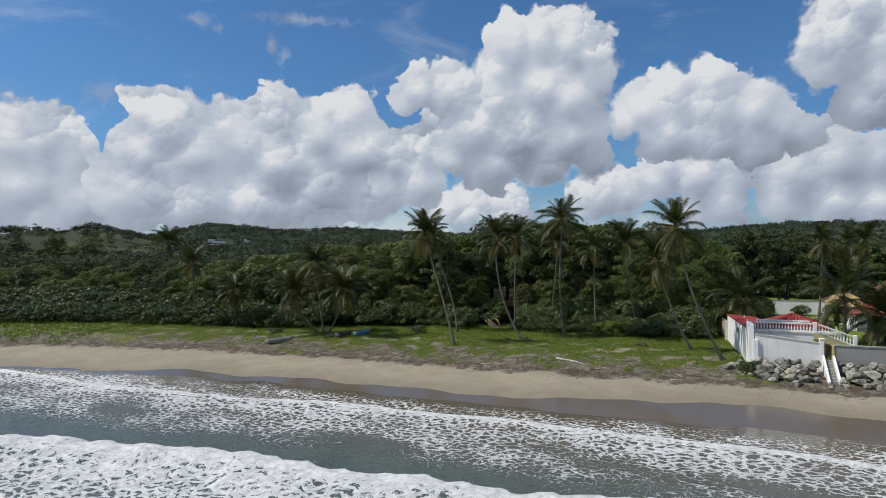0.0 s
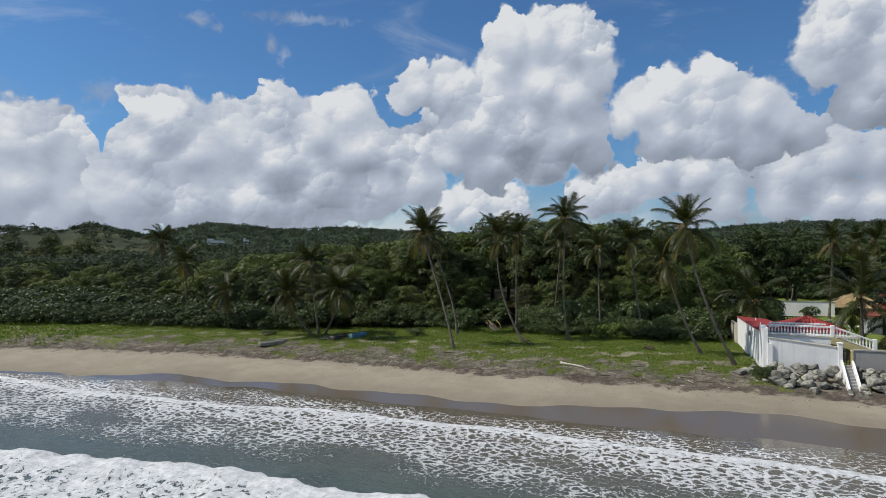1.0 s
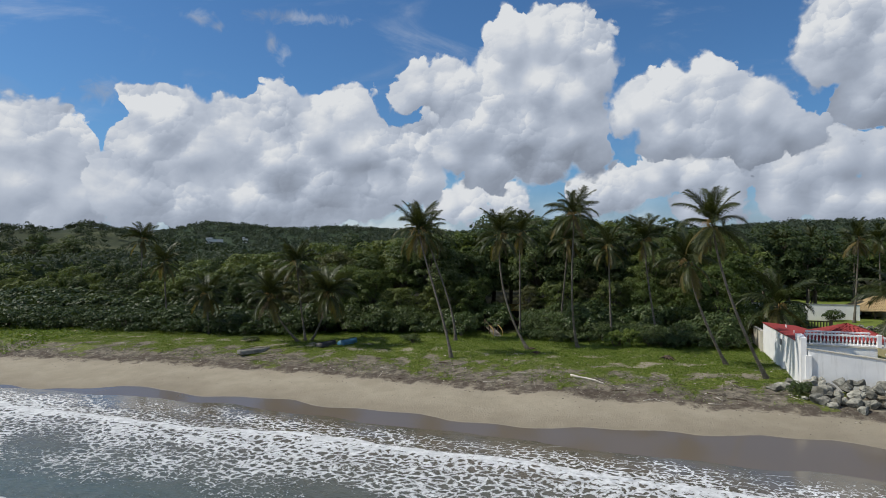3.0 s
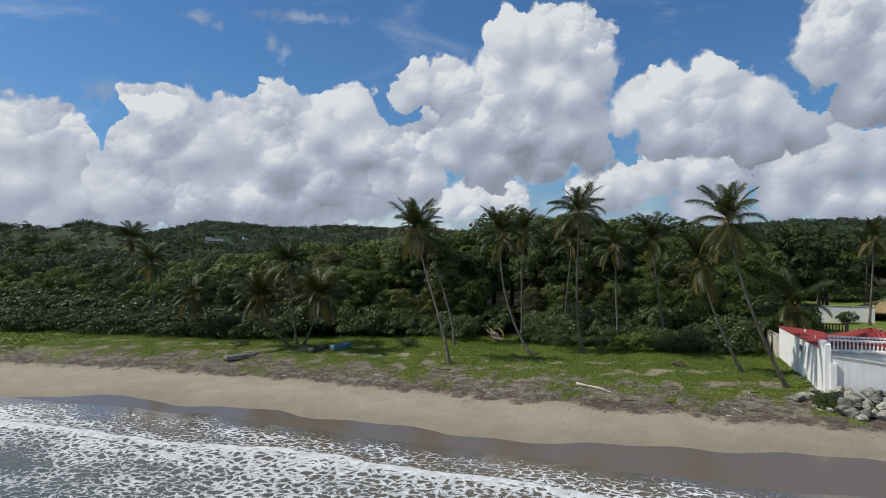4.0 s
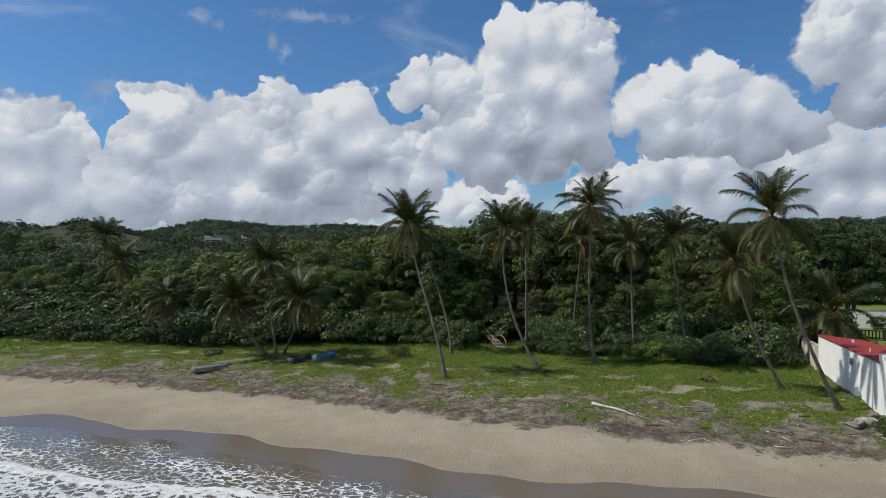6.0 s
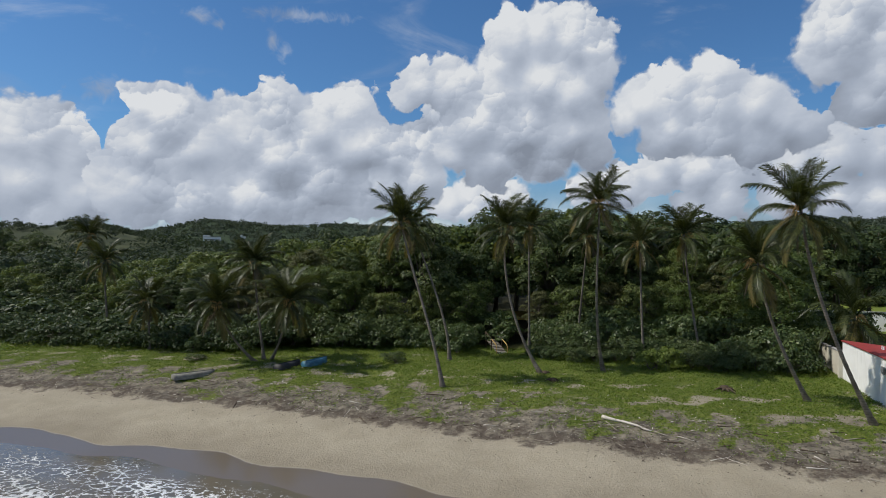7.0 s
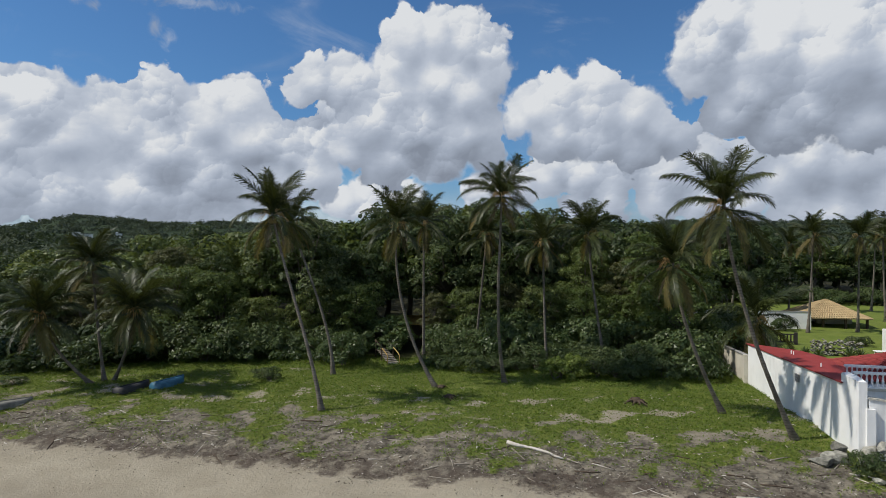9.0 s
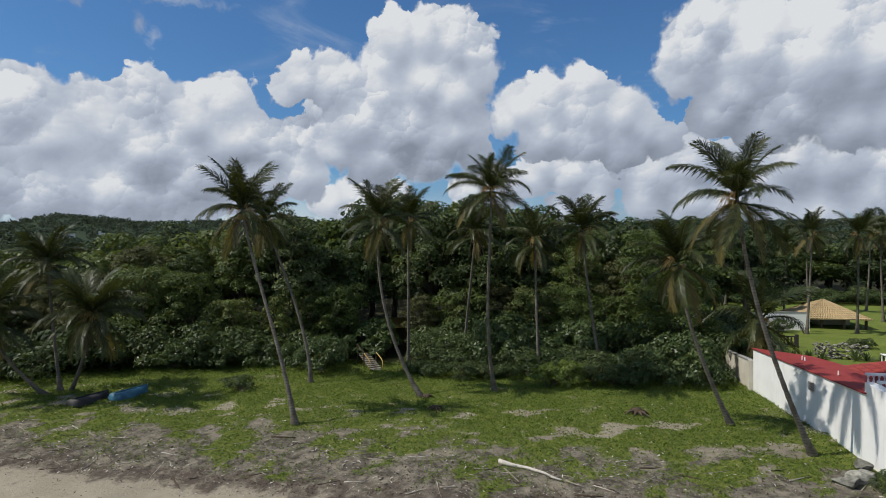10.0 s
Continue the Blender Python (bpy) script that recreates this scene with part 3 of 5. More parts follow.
    return z + land * (np.maximum(z1, 0) + np.maximum(z2, 0) + rough * 0.6)


def patchy(x, y):
    return ripple(x, y, 7, 51) + 0.7 * ripple(x, y, 2.5, 53) + 0.5 * ripple(x, y, 1.1, 54)


def inland(x, y):
    return y - SHORE - shore_shift(x)


def grass_amount(x, y):
    s = inland(x, y)
    bare = np.clip((ripple(x, y, 4.2, 77) + 0.5 * ripple(x, y, 1.5, 78) - 0.12) * 4, 0, 1) * np.interp(s, [8, 14, 19, 23], [1.0, 0.8, 0.35, 0.0])
    return np.interp(s + 4.0 * patchy(x, y) - np.interp(x, [-44, -34, -24, -14], [0.0, 0.3, 0.3, 0.0]), [6.2, 8.0, 9.8, 13.5], [0.0, 0.40, 0.78, 1.0]) * (s > 6.4) * (1 - 0.92 * bare)


def in_lawn(x, y):
    west = 3.0 + (67.8 - y) * 0.06
    return (x > west) & (y > 54.3) & (y < 136) & (x < 75)


def graded(stops):
    """Coordinates with a step that changes from stop to stop: (from, step)."""
    out = [stops[0][0]]
    for (a, step), (b, _) in zip(stops, stops[1:]):
        n = max(1, round((b - a) / step))
        out += list(np.linspace(a, b, n + 1)[1:])
    return np.array(out)


def sheet(name, xs, ys, height, mat, attributes):
    gx, gy = np.meshgrid(xs, ys)
    gz = height(gx, gy)
    nx, ny = len(xs), len(ys)
    idx = np.arange(nx * ny).reshape(ny, nx)
    f = np.stack([idx[:-1, :-1], idx[:-1, 1:], idx[1:, 1:], idx[1:, :-1]], -1).reshape(-1, 4)
    me = bpy.data.meshes.new(name)
    me.vertices.add(nx * ny)
    me.vertices.foreach_set("co", np.stack([gx, gy, gz], -1).astype(np.float32).ravel())
    me.loops.add(f.size)
    me.loops.foreach_set("vertex_index", f.astype(np.int32).ravel())
    me.polygons.add(len(f))
    me.polygons.foreach_set("loop_start", np.arange(0, f.size, 4, dtype=np.int32))
    me.polygons.foreach_set("use_smooth", [True] * len(f))
    me.materials.append(mat)
    me.update(calc_edges=True)
    for key, fn in attributes.items():
        me.attributes.new(key, "FLOAT", "POINT").data.foreach_set("value", np.asarray(fn(gx, gy), dtype=np.float32).ravel())
    return new(name, me)


gxs = graded([(-4200, 300), (-1500, 60), (-700, 20), (-160, 2.0), (-62, 0.55), (16, 1.0), (60, 8), (200, 50), (1500, 300), (4200, 300)])
gys = graded([(-400, 60), (0, 4), (34, 0.5), (42, 0.3), (66, 1.0), (110, 5), (300, 16), (800, 30), (1700, 120), (4200, 120)])
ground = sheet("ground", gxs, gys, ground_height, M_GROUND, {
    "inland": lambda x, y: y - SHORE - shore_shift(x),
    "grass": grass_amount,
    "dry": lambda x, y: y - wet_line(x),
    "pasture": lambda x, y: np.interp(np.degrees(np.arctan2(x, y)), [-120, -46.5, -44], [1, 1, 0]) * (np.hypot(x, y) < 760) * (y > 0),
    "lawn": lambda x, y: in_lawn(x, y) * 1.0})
tagged(ground, "tan sand beach rising to green creeper-covered ground and wooded hills", "ground", kind="structure")


# ---- the sea ----
def wave_lines(x):
    """Where the inner and the outer breaker stand."""
    x = np.asarray(x, dtype=float)
    inner = np.interp(x, [-160, -75, -59, -45, -33, -27, -20, -7, 8, 30], [0, 30, 36.9, 35.2, 35.4, 36.2, 37.1, 36.7, 36.0, 36.5]) + 0.25 * np.sin(x * 0.47) + 0.3 * ripple(x, 0 * x, 2.5, 71)
    outer = 24.6 + 0.10 * (x + 15) + 0.45 * np.sin(x * 0.21) + 0.25 * np.sin(x * 0.63 + 2) + 0.4 * ripple(x, 0 * x, 2.0, 72)
    return inner, outer


def sea_height(x, y):
    inner, outer = wave_lines(x)
    z = SEA + 0.0 * x
    for line, high, back in ((inner, 0.28, 2.6), (outer, 0.8, 4.0)):
        d = y - line                       # towards the beach: steep front
        z = z + high * np.where(d > 0, np.exp(-(d / 0.45) ** 2), np.exp(-(d / back) ** 2)) * (0.85 + 0.3 * ripple(x, y, 5, 21))
    deep = np.interp(y - shore_shift(x), [20, 40], [1.0, 0.12])
    z = z + deep * (0.10 * ripple(x, y, 6, 31) + 0.05 * ripple(x, y, 1.7, 33))
    return z


def foam_amount(x, y):
    inner, outer = wave_lines(x)
    d1, d2 = y - inner, y - outer
    s = y - SHORE - shore_shift(x)
    f = np.where(d1 > 0, 0.0, np.interp(-d1, [0, 0.4, 0.9, 3.0, 6.5, 9.5], [1.2, 1.03, 0.82, 0.75, 0.68, 0.44]))
    f = np.maximum(f, np.where(d1 > 0, np.exp(-(d1 / 0.25) ** 2), 0))
    f2 = np.where(d2 > 0, 0.30 * np.exp(-np.clip(d2, 0, 99) / 5), np.interp(-d2, [0, 0.8, 1.8, 6, 11, 16], [1.35, 1.15, 0.90, 0.81, 0.72, 0.5]))
    f2 = np.maximum(f2, np.where(d2 > 0, 1.2 * np.exp(-(d2 / 0.5) ** 2), 0))
    f = np.where(d2 <= 0, f2, np.maximum(f, f2))
    hole = np.clip(ripple(x * 0.5, y, 8, 41) * 2.2, 0, 1) * np.exp(-((y - 31) / 3.0) ** 2)
    f = f - 0.26 * hole
    wash = 0.70 + 0.14 * ripple(x * 0.6, y, 7, 43) + np.interp(x, [-46, -38], [0.08, 0.0])
    wash = wash * np.interp(s + 1.2 * ripple(x, y, 9, 47), [-6.0, -4.0, -1.5], [1.0, 0.84, 0.5])
    f = np.where(d1 > 0.3, np.maximum(f, wash), f)
    return f


sxs = graded([(-4200, 300), (-900, 40), (-160, 2.0), (-66, 0.33), (22, 1.0), (80, 20), (900, 300), (4200, 300)])
sys_ = graded([(-4200, 300), (-300, 20), (-20, 2.0), (12, 0.24), (45.5, 0.24)])
sea = sheet("water", sxs, sys_, sea_height, M_SEA, {
    "foam": foam_amount,
    "swash_upper": lambda x, y: y - wet_line(x) + 2.3 + 1.1 * np.abs(np.sin(x * 0.17 + 0.5)) + 0.3 * np.sin(x * 0.8),
    "swash_lower": lambda x, y: y - wet_line(x) + 4.3 + 0.9 * np.abs(np.sin(x * 0.13 + 1.9)) + 0.3 * np.sin(x * 0.7 + 1),
    "film": lambda x, y: np.interp(y - SHORE - shore_shift(x), [-8.0, -4.5], [0.0, 1.0]),
    "offshore": lambda x, y: np.clip((36.0 + shore_shift(x) - y) / 9.0, 0, 1)})
tagged(sea, "grey-green shallow surf with white lacy foam and breakers", "sea", kind="structure")


# ---- coconut palms ----
def frond_mesh(name, length, lift, droop, mat, seed, dry=False):
    """One feather leaf growing along +x: a rib that bends down and two rows of narrow leaflets."""
    r = random.Random(seed)
    n = 15
    pts, a = [Vector((0, 0, 0))], radians(lift)
    for i in range(n):
        a -= radians(droop) / n * (0.4 + 1.5 * i / n)
        pts.append(pts[-1] + Vector((math.cos(a), 0.16 * math.sin(seed * 2.4) * i / n + 0.03 * math.sin(seed + i * 0.5), math.sin(a))) * (length / n))
    pieces = [tube(pts, [0.045 * (1 - 0.85 * i / n) + 0.006 for i in range(n + 1)], 4)]
    verts, faces = [], []
    count = 58
    for k in range(count):
        t = 0.13 + 0.87 * k / (count - 1)
        i = min(int(t * n), n - 1)
        p = pts[i].lerp(pts[i + 1], t * n - i)
        d = (pts[i + 1] - pts[i]).normalized()
        up = Vector((-d.z, 0, d.x))
        size = length * 0.275 * (math.sin(math.pi * (0.12 + 0.78 * t)) ** 0.8 + 0.06) * r.uniform(0.72, 1.15)
        for side in (-1, 1):
            if r.random() < (0.30 if dry else 0.02):
                continue
            hang = (r.uniform(0.2, 0.7) if lift > 50 else r.uniform(0.5, 1.3)) if not dry else r.uniform(1.0, 2.0)
            out = (Vector((0, side, 0)) + d * (0.80 + 0.9 * t + r.uniform(-0.12, 0.12)) + up * r.uniform(0.05, 0.4)).normalized()
            tip_way = (out + Vector((0, 0, -hang))).normalized()
            w = d * 0.029 * (length / 3) * r.uniform(0.8, 1.2)
            q = p + out * size * 0.45
            e = q + tip_way * size * 0.60
            b = len(verts)
            verts += [p - w * 0.6, p + w * 0.6, q + w, q - w, e]
            faces += [(b, b + 1, b + 2, b + 3), (b + 3, b + 2, b + 4)]
    pieces.append((verts, faces))
    v, f = joined(pieces)
    return mesh_of(name, v, f, mat)


FRONDS = {
    "spear": [frond_mesh("frond", 2.1, 80, 18, M_PALM, s) for s in (1, 2)],
    "up": [frond_mesh("frond", 2.7, 66, 30, M_PALM, s) for s in (3, 4, 5, 23)],
    "mid": [frond_mesh("frond", 2.6, 50, 52, M_PALM, s) for s in (6, 7, 8, 24)],
    "flat": [frond_mesh("frond", 2.6, 22, 68, M_PALM, s) for s in (9, 10, 11, 25)],
    "low": [frond_mesh("frond", 2.75, -10, 60, M_PALM, s) for s in (12, 13)],
    "old": [frond_mesh("frond", 2.6, -38, 44, M_PALM_OLD, s) for s in (14, 15)],
    "dead": [frond_mesh("frond", 1.9, -62, 24, M_PALM_DEAD, s, True) for s in (16, 17)],
}


def nut_mesh():
    bm = bmesh.new()
    bmesh.ops.create_icosphere(bm, subdivisions=1, radius=0.13, matrix=Matrix.Diagonal((1, 1, 1.25, 1)))
    me = bpy.data.meshes.new("coconut")
    bm.to_mesh(me)
    bm.free()
    me.materials.append(M_NUT)
    return me


NUT = nut_mesh()


def flower_mesh(seed):
    """A drooping spray of tan flower strands."""
    rr = random.Random(seed)
    pieces = []
    for i in range(16):
        a, n = rr.uniform(-0.9, 0.9), rr.uniform(0.45, 0.9)
        out = Vector((math.cos(a), math.sin(a), 0))
        pieces.append(tube([(0.1, 0, 0), out * n * 0.55 + Vector((0, 0, rr.uniform(0.1, 0.35))), out * n + Vector((0, 0, rr.uniform(-0.5, 0.1)))], [0.016, 0.014, 0.006], 4))
    return mesh_of("flower_spray", *joined(pieces), M_FLOWER, True)


M_FLOWER = surface("tan_flower_strands", (0.42, 0.24, 0.09), (0.50, 0.36, 0.15), 3, 0.8, 0.2, 30, 0.002)
FLOWERS = [flower_mesh(i) for i in (1, 2)]
PALM_LABEL = "tall coconut palm with slender grey ringed trunk and feathery crown"


def palm(base, top, seed, size=1.0, bow=0.0, label=PALM_LABEL, group="coconut palms above the beach", girth=0.108, full=1.0, dead=2, nuts=6, sway=0.0):
    """A coconut palm from its foot (x, y) to its crown (x, y, z)."""
    r = random.Random(seed)
    x, y = base
    z = float(ground_height(x, y)) - 0.12
    root = thing("coconut_palm", label, "palm tree", group, at=(x, y, z))
    rise = Vector(top) - Vector((x, y, z))
    n = max(18, int(rise.length * 4))
    c1 = Vector((sway + rise.x * (0.55 + bow), rise.y * (0.55 + bow), rise.z * 0.33))
    c2 = Vector((rise.x * (0.95 + bow * 0.5), rise.y * (0.95 + bow * 0.5), rise.z * 0.70))
    pts, radii = [], []
    for i in range(n + 1):
        t = i / n
        pts.append(c1 * 3 * t * (1 - t) ** 2 + c2 * 3 * t * t * (1 - t) + rise * t ** 3)
        radii.append((girth * (1.0 - 0.42 * t) + 0.13 * math.exp(-t * 16)) * (1.0 + (0.06 if i % 2 else -0.04)))
    v, f = tube(pts, radii, 9)
    child("trunk", mesh_of("trunk", v, f, M_PALM_BARK, True), root)
    lean = (pts[-1] - pts[-3]).normalized()
    tilt = Vector((0, 0, 1)).rotation_difference((Vector((0, 0, 1)) * 2 + lean).normalized()).to_matrix().to_4x4()
    heart = Matrix.Translation(rise) @ tilt
    plan = [("spear", 1), ("up", round(6 * full)), ("mid", round(6 * full)), ("flat", round(5 * full)), ("low", round(4 * full)), ("old", r.choice((2, 3, 4))), ("dead", dead)]
    turn = r.uniform(0, 360)
    for kind, count in plan:
        for i in range(count):
            turn += 137.5
            s = size * r.uniform(0.88, 1.1)
            m = heart @ pose(0, 0, r.uniform(-0.12, 0.12) - (0.25 if kind in ("low", "old", "dead") else 0.0), 0, r.uniform(-9, 9), turn + r.uniform(-12, 12)) @ pose(0, 0, 0, r.uniform(-25, 25)) @ Matrix.Diagonal((s, s, s, 1))
            child("frond", r.choice(FRONDS[kind]), root, {"old": "yellowing frond", "dead": "dry brown hanging frond"}.get(kind, ""), m)
    for i in range(2 if nuts > 3 else 1):
        child("flower_spray", FLOWERS[i % 2], root, "tan flower spray", heart @ pose(0, 0, -0.1, 0, 0, r.uniform(0, 360)))
    for i in range(nuts):
        a = r.uniform(0, 6.28)
        child("coconut", NUT, root, "", heart @ pose(0.24 * math.cos(a), 0.24 * math.sin(a), -0.25 - r.uniform(0, 0.25)))
    return root


palm((-21.5, 55.4), (-24.9, 56.2, 12.9), 11, 1.05, -0.35)
palm((-24.5, 64.1), (-27.9, 64.5, 12.9), 12, 1.0, -0.55)
palm((-16.8, 62.6), (-19.5, 62.6, 12.6), 13, 1.05, 0.32, "coconut palm with a trunk bent sharply near its foot")
palm((-19.6, 70.0), (-19.5, 69.5, 13.0), 14, 1.0, 0.0)
palm((-16.4, 74.7), (-15.4, 74.0, 12.2), 15, 0.95, -0.35)
palm((-12.7, 64.5), (-12.8, 63.2, 14.4), 16, 1.05, 0.3, sway=-0.6)
palm((-10.3, 69.4), (-10.6, 69.8, 11.5), 17, 0.95, 0.0)
palm((-6.1, 71.0), (-7.4, 71.0, 12.3), 18, 1.0, -0.1)
palm((-0.5, 59.4), (-3.2, 58.2, 10.3), 19, 1.0, -0.05, "coconut palm leaning over the grass, crown dry underneath", dead=5)
palm((1.9, 55.8), (-1.6, 53.9, 13.0), 20, 1.05, -0.05, "coconut palm leaning away from the white house wall")
palm((-38.3, 57.9), (-40.2, 55.8, 6.9), 21, 1.1, 0.0, "short coconut palm of a clump of three beside the boats", "clump of three palms", full=1.35, dead=4)
palm((-38.3, 58.9), (-39.6, 59.3, 10.0), 22, 1.0, -0.1, "taller coconut palm of a clump of three beside the boats", "clump of three palms", full=1.35)
palm((-37.9, 59.2), (-34.6, 57.0, 7.2), 23, 1.1, 0.0, "short coconut palm of a clump of three beside the boats", "clump of three palms", full=1.35, dead=5)
palm((-50.4, 58.8), (-50.9, 59.1, 6.6), 24, 0.95, 0.0, "short shaggy coconut palm in front of the wood", dead=6)
palm((-74.5, 71.5), (-73.9, 71.4, 12.9), 25, 1.05)
palm((-61.0, 63.5), (-60.8, 62.8, 10.0), 26, 1.0)
palm((4.4, 72.6), (4.3, 72.2, 6.1), 27, 1.45, 0.0, "broad low coconut palm behind the boundary wall", "garden palms", 0.17, 0.75, 2)
palm((11.3, 60.5), (11.2, 60.4, 7.5), 28, 1.45, 0.0, "garden coconut palm on the lawn behind the sea wall", "garden palms", 0.15, 0.8)
palm((14.2, 61.5), (14.4, 61.2, 5.7), 29, 1.3, 0.0, "low garden coconut palm on the lawn", "garden palms", 0.15)
GARDEN = [(15.0, 94.5, 12.6), (20.2, 97.0, 12.6), (24.5, 92.0, 11.5), (27.5, 108, 13), (18, 112, 12), (23, 118, 13), (33, 100, 13), (12.5, 108, 11), (31, 122, 13.5), (9, 104, 12), (38, 112, 13), (15, 128, 13.5), (41, 128, 14)]
for i, (x, y, z) in enumerate(GARDEN):
    rr = random.Random(60 + i)
    palm((x + rr.uniform(-0.8, 0.8), y), (x + rr.uniform(-1, 1), y, z), 70 + i, 1.05, rr.uniform(-0.2, 0.2), "coconut palm at the back of the garden lawn", "palms round the garden", 0.125, 0.8, 3, 3)


# ---- broadleaf wood ----
def leaf_cloud(centres, radii, count, size, rng, flat=0.75, droop=0.2, hollow=False):
    """Leaf faces on the outer shells of many clumps: n x 3 x 3 corners. hollow: none inside a neighbouring clump."""
    tries = count * 3 if hollow else count
    k = rng.randint(0, len(centres), tries)
    d = rng.normal(size=(tries, 3))
    d[:, 2] = np.where(d[:, 2] < -0.25, -d[:, 2], d[:, 2])
    d /= np.linalg.norm(d, axis=1)[:, None]
    rad = radii[k] * ((0.74 + 0.34 * rng.rand(tries) ** 0.7) if hollow else (0.55 + 0.5 * rng.rand(tries) ** 0.5))
    squash = np.array([1, 1, flat])
    p = centres[k] + d * rad[:, None] * squash
    if hollow:
        free = np.ones(tries, dtype=bool)
        for c, rr in zip(centres, radii):
            free &= (((p - c) / squash) ** 2).sum(1) > (0.70 * rr) ** 2
        keep = np.nonzero(free)[0][:count]
        p, d = p[keep], d[keep]
        count = len(keep)
    normal = d + rng.normal(size=(count, 3)) * (0.42 if hollow else 0.55) + np.array([0, 0, 0.35])
    normal /= np.linalg.norm(normal, axis=1)[:, None]
    a = np.cross(normal, rng.normal(size=(count, 3)))
    a /= np.linalg.norm(a, axis=1)[:, None]
    b = np.cross(normal, a)
    s = size * (0.7 + 0.6 * rng.rand(count))[:, None]
    drop = np.array([0, 0, -droop]) * s
    return np.stack([p - a * s * 0.5, p + a * s * 0.2 - b * s * 0.36 + drop * 0.5, p + a * s * 0.5 + b * s * 0.3 + drop], 1)


def crown_clumps(rng, height, radius, clumps, bottom):
    d = rng.normal(size=(clumps, 3))
    d /= np.linalg.norm(d, axis=1)[:, None]
    d[:, 2] = np.where(d[:, 2] < -0.6, -d[:, 2], d[:, 2])
    half = (height - bottom) / 2
    c = d * (0.55 + 0.45 * rng.rand(clumps))[:, None] * np.array([radius, radius, half])
    c[:, 2] += bottom + half
    c[:, :2] *= (1 + 0.25 * rng.normal(size=clumps))[:, None]
    return c, radius * (0.17 + 0.20 * rng.rand(clumps))


def make_tree(name, label, height, radius, bottom, clumps, leaves, size, mat, seed, group, stems=1, category="tree"):
    rng, r = np.random.RandomState(seed), random.Random(seed)
    c, rad = crown_clumps(rng, height, radius, clumps, bottom)
    root = thing(name, label, category, group)
    pieces = []
    for st in range(stems):
        foot = Vector((r.uniform(-0.3, 0.3) * (stems > 1), r.uniform(-0.3, 0.3) * (stems > 1), -0.2))
        fork = Vector((r.uniform(-0.5, 0.5), r.uniform(-0.5, 0.5), bottom + (height - bottom) * 0.25))
        g0 = 0.02 * height + 0.03
        pieces.append(tube([foot, foot.lerp(fork, 0.5) + Vector((r.uniform(-0.2, 0.2), r.uniform(-0.2, 0.2), 0)), fork], [g0 * 1.2, g0 * 0.85, g0 * 0.7], 7))
        for i in range(st, min(len(c), 14), stems):
            e = Vector(c[i])
            m = fork.lerp(e, 0.5) + Vector((0, 0, 0.2 * (e - fork).length * 0.5))
            pieces.append(tube([fork, m, e], [g0 * 0.5, g0 * 0.28, g0 * 0.1], 5))
    v, f = joined(pieces)
    child("trunk", mesh_of("trunk", v, f, M_BARK, True), root)
    child("crown", quads_mesh("crown", leaf_cloud(c, rad, leaves, size, rng, hollow=True), mat), root)
    return root


WOOD = "dense broadleaf wood behind the beach"
TREES = [make_tree("broadleaf_tree", "dark green broadleaf tree with clumped dense crown", 12.5, 3.9, 2.0, 84, 13500, 0.27, M_LEAF, 1, WOOD),
         make_tree("broadleaf_tree", "mid green broadleaf tree with clumped dense crown", 11.0, 3.4, 1.2, 76, 12500, 0.25, M_LEAF_LIGHT, 2, WOOD),
         make_tree("broadleaf_tree", "tall dark green broadleaf tree with uneven crown", 13.6, 3.4, 2.6, 80, 13000, 0.27, M_LEAF, 3, WOOD),
         make_tree("broadleaf_tree", "slender olive green tree with fine feathery leaves", 10.5, 2.8, 1.2, 84, 12500, 0.20, M_OLIVE, 14, WOOD),
         make_tree("broadleaf_tree", "low spreading green broadleaf tree", 8.5, 3.6, 0.6, 76, 13000, 0.25, M_LEAF_LIGHT, 4, WOOD)]
BACK = [make_tree("broadleaf_tree", "dark green broadleaf tree deep in the wood", 12.5, 4.2, 1.6, 64, 5600, 0.44, M_LEAF_SHADED, 5, WOOD),
        make_tree("broadleaf_tree", "mid green broadleaf tree deep in the wood", 11.2, 4.0, 1.6, 60, 5600, 0.44, M_LEAF_LIGHT, 6, WOOD)]


def canopy_top(x, y):
    """How high the wood stands, lower towards the west."""
    return float(np.interp(x, [-130, -110, -75, -55, -42, -31, -22, -10, 4, 60], [6.2, 6.5, 7.2, 8.6, 10.4, 12.7, 13.0, 12.2, 11.0, 10.5]))


def plant(kind, x, y, height, r, spread=1.0):
    s = height / kind["tall"]
    ob = copy_thing(kind["tree"], pose(x, y, float(ground_height(x, y)) - 0.05, r.uniform(-3, 3), r.uniform(-3, 3), r.uniform(0, 360)) @ Matrix.Diagonal((s * spread * r.uniform(0.92, 1.1), s * spread * r.uniform(0.92, 1.1), s, 1)))
    return ob


NEAR = [{"tree": t, "tall": h} for t, h in zip(TREES, (12.5, 11.0, 13.6, 10.5, 8.5))]
DEEP = [{"tree": t, "tall": h} for t, h in zip(BACK, (12.5, 11.2))]
PICK = [NEAR[i] for i in (0, 0, 1, 1, 1, 2, 2, 3, 4)]
WEST = [NEAR[i] for i in (0, 0, 0, 0, 2, 2, 2, 1, 3)]
r = random.Random(5)


def wood_edge(x):
    return float(np.interp(x, [-140, -81, -66, -53, -43, -30, -20, -16, -3, 1.5], [58, 70, 68.0, 65.5, 67.0, 72.0, 76.5, 78.0, 76.5, 74]))


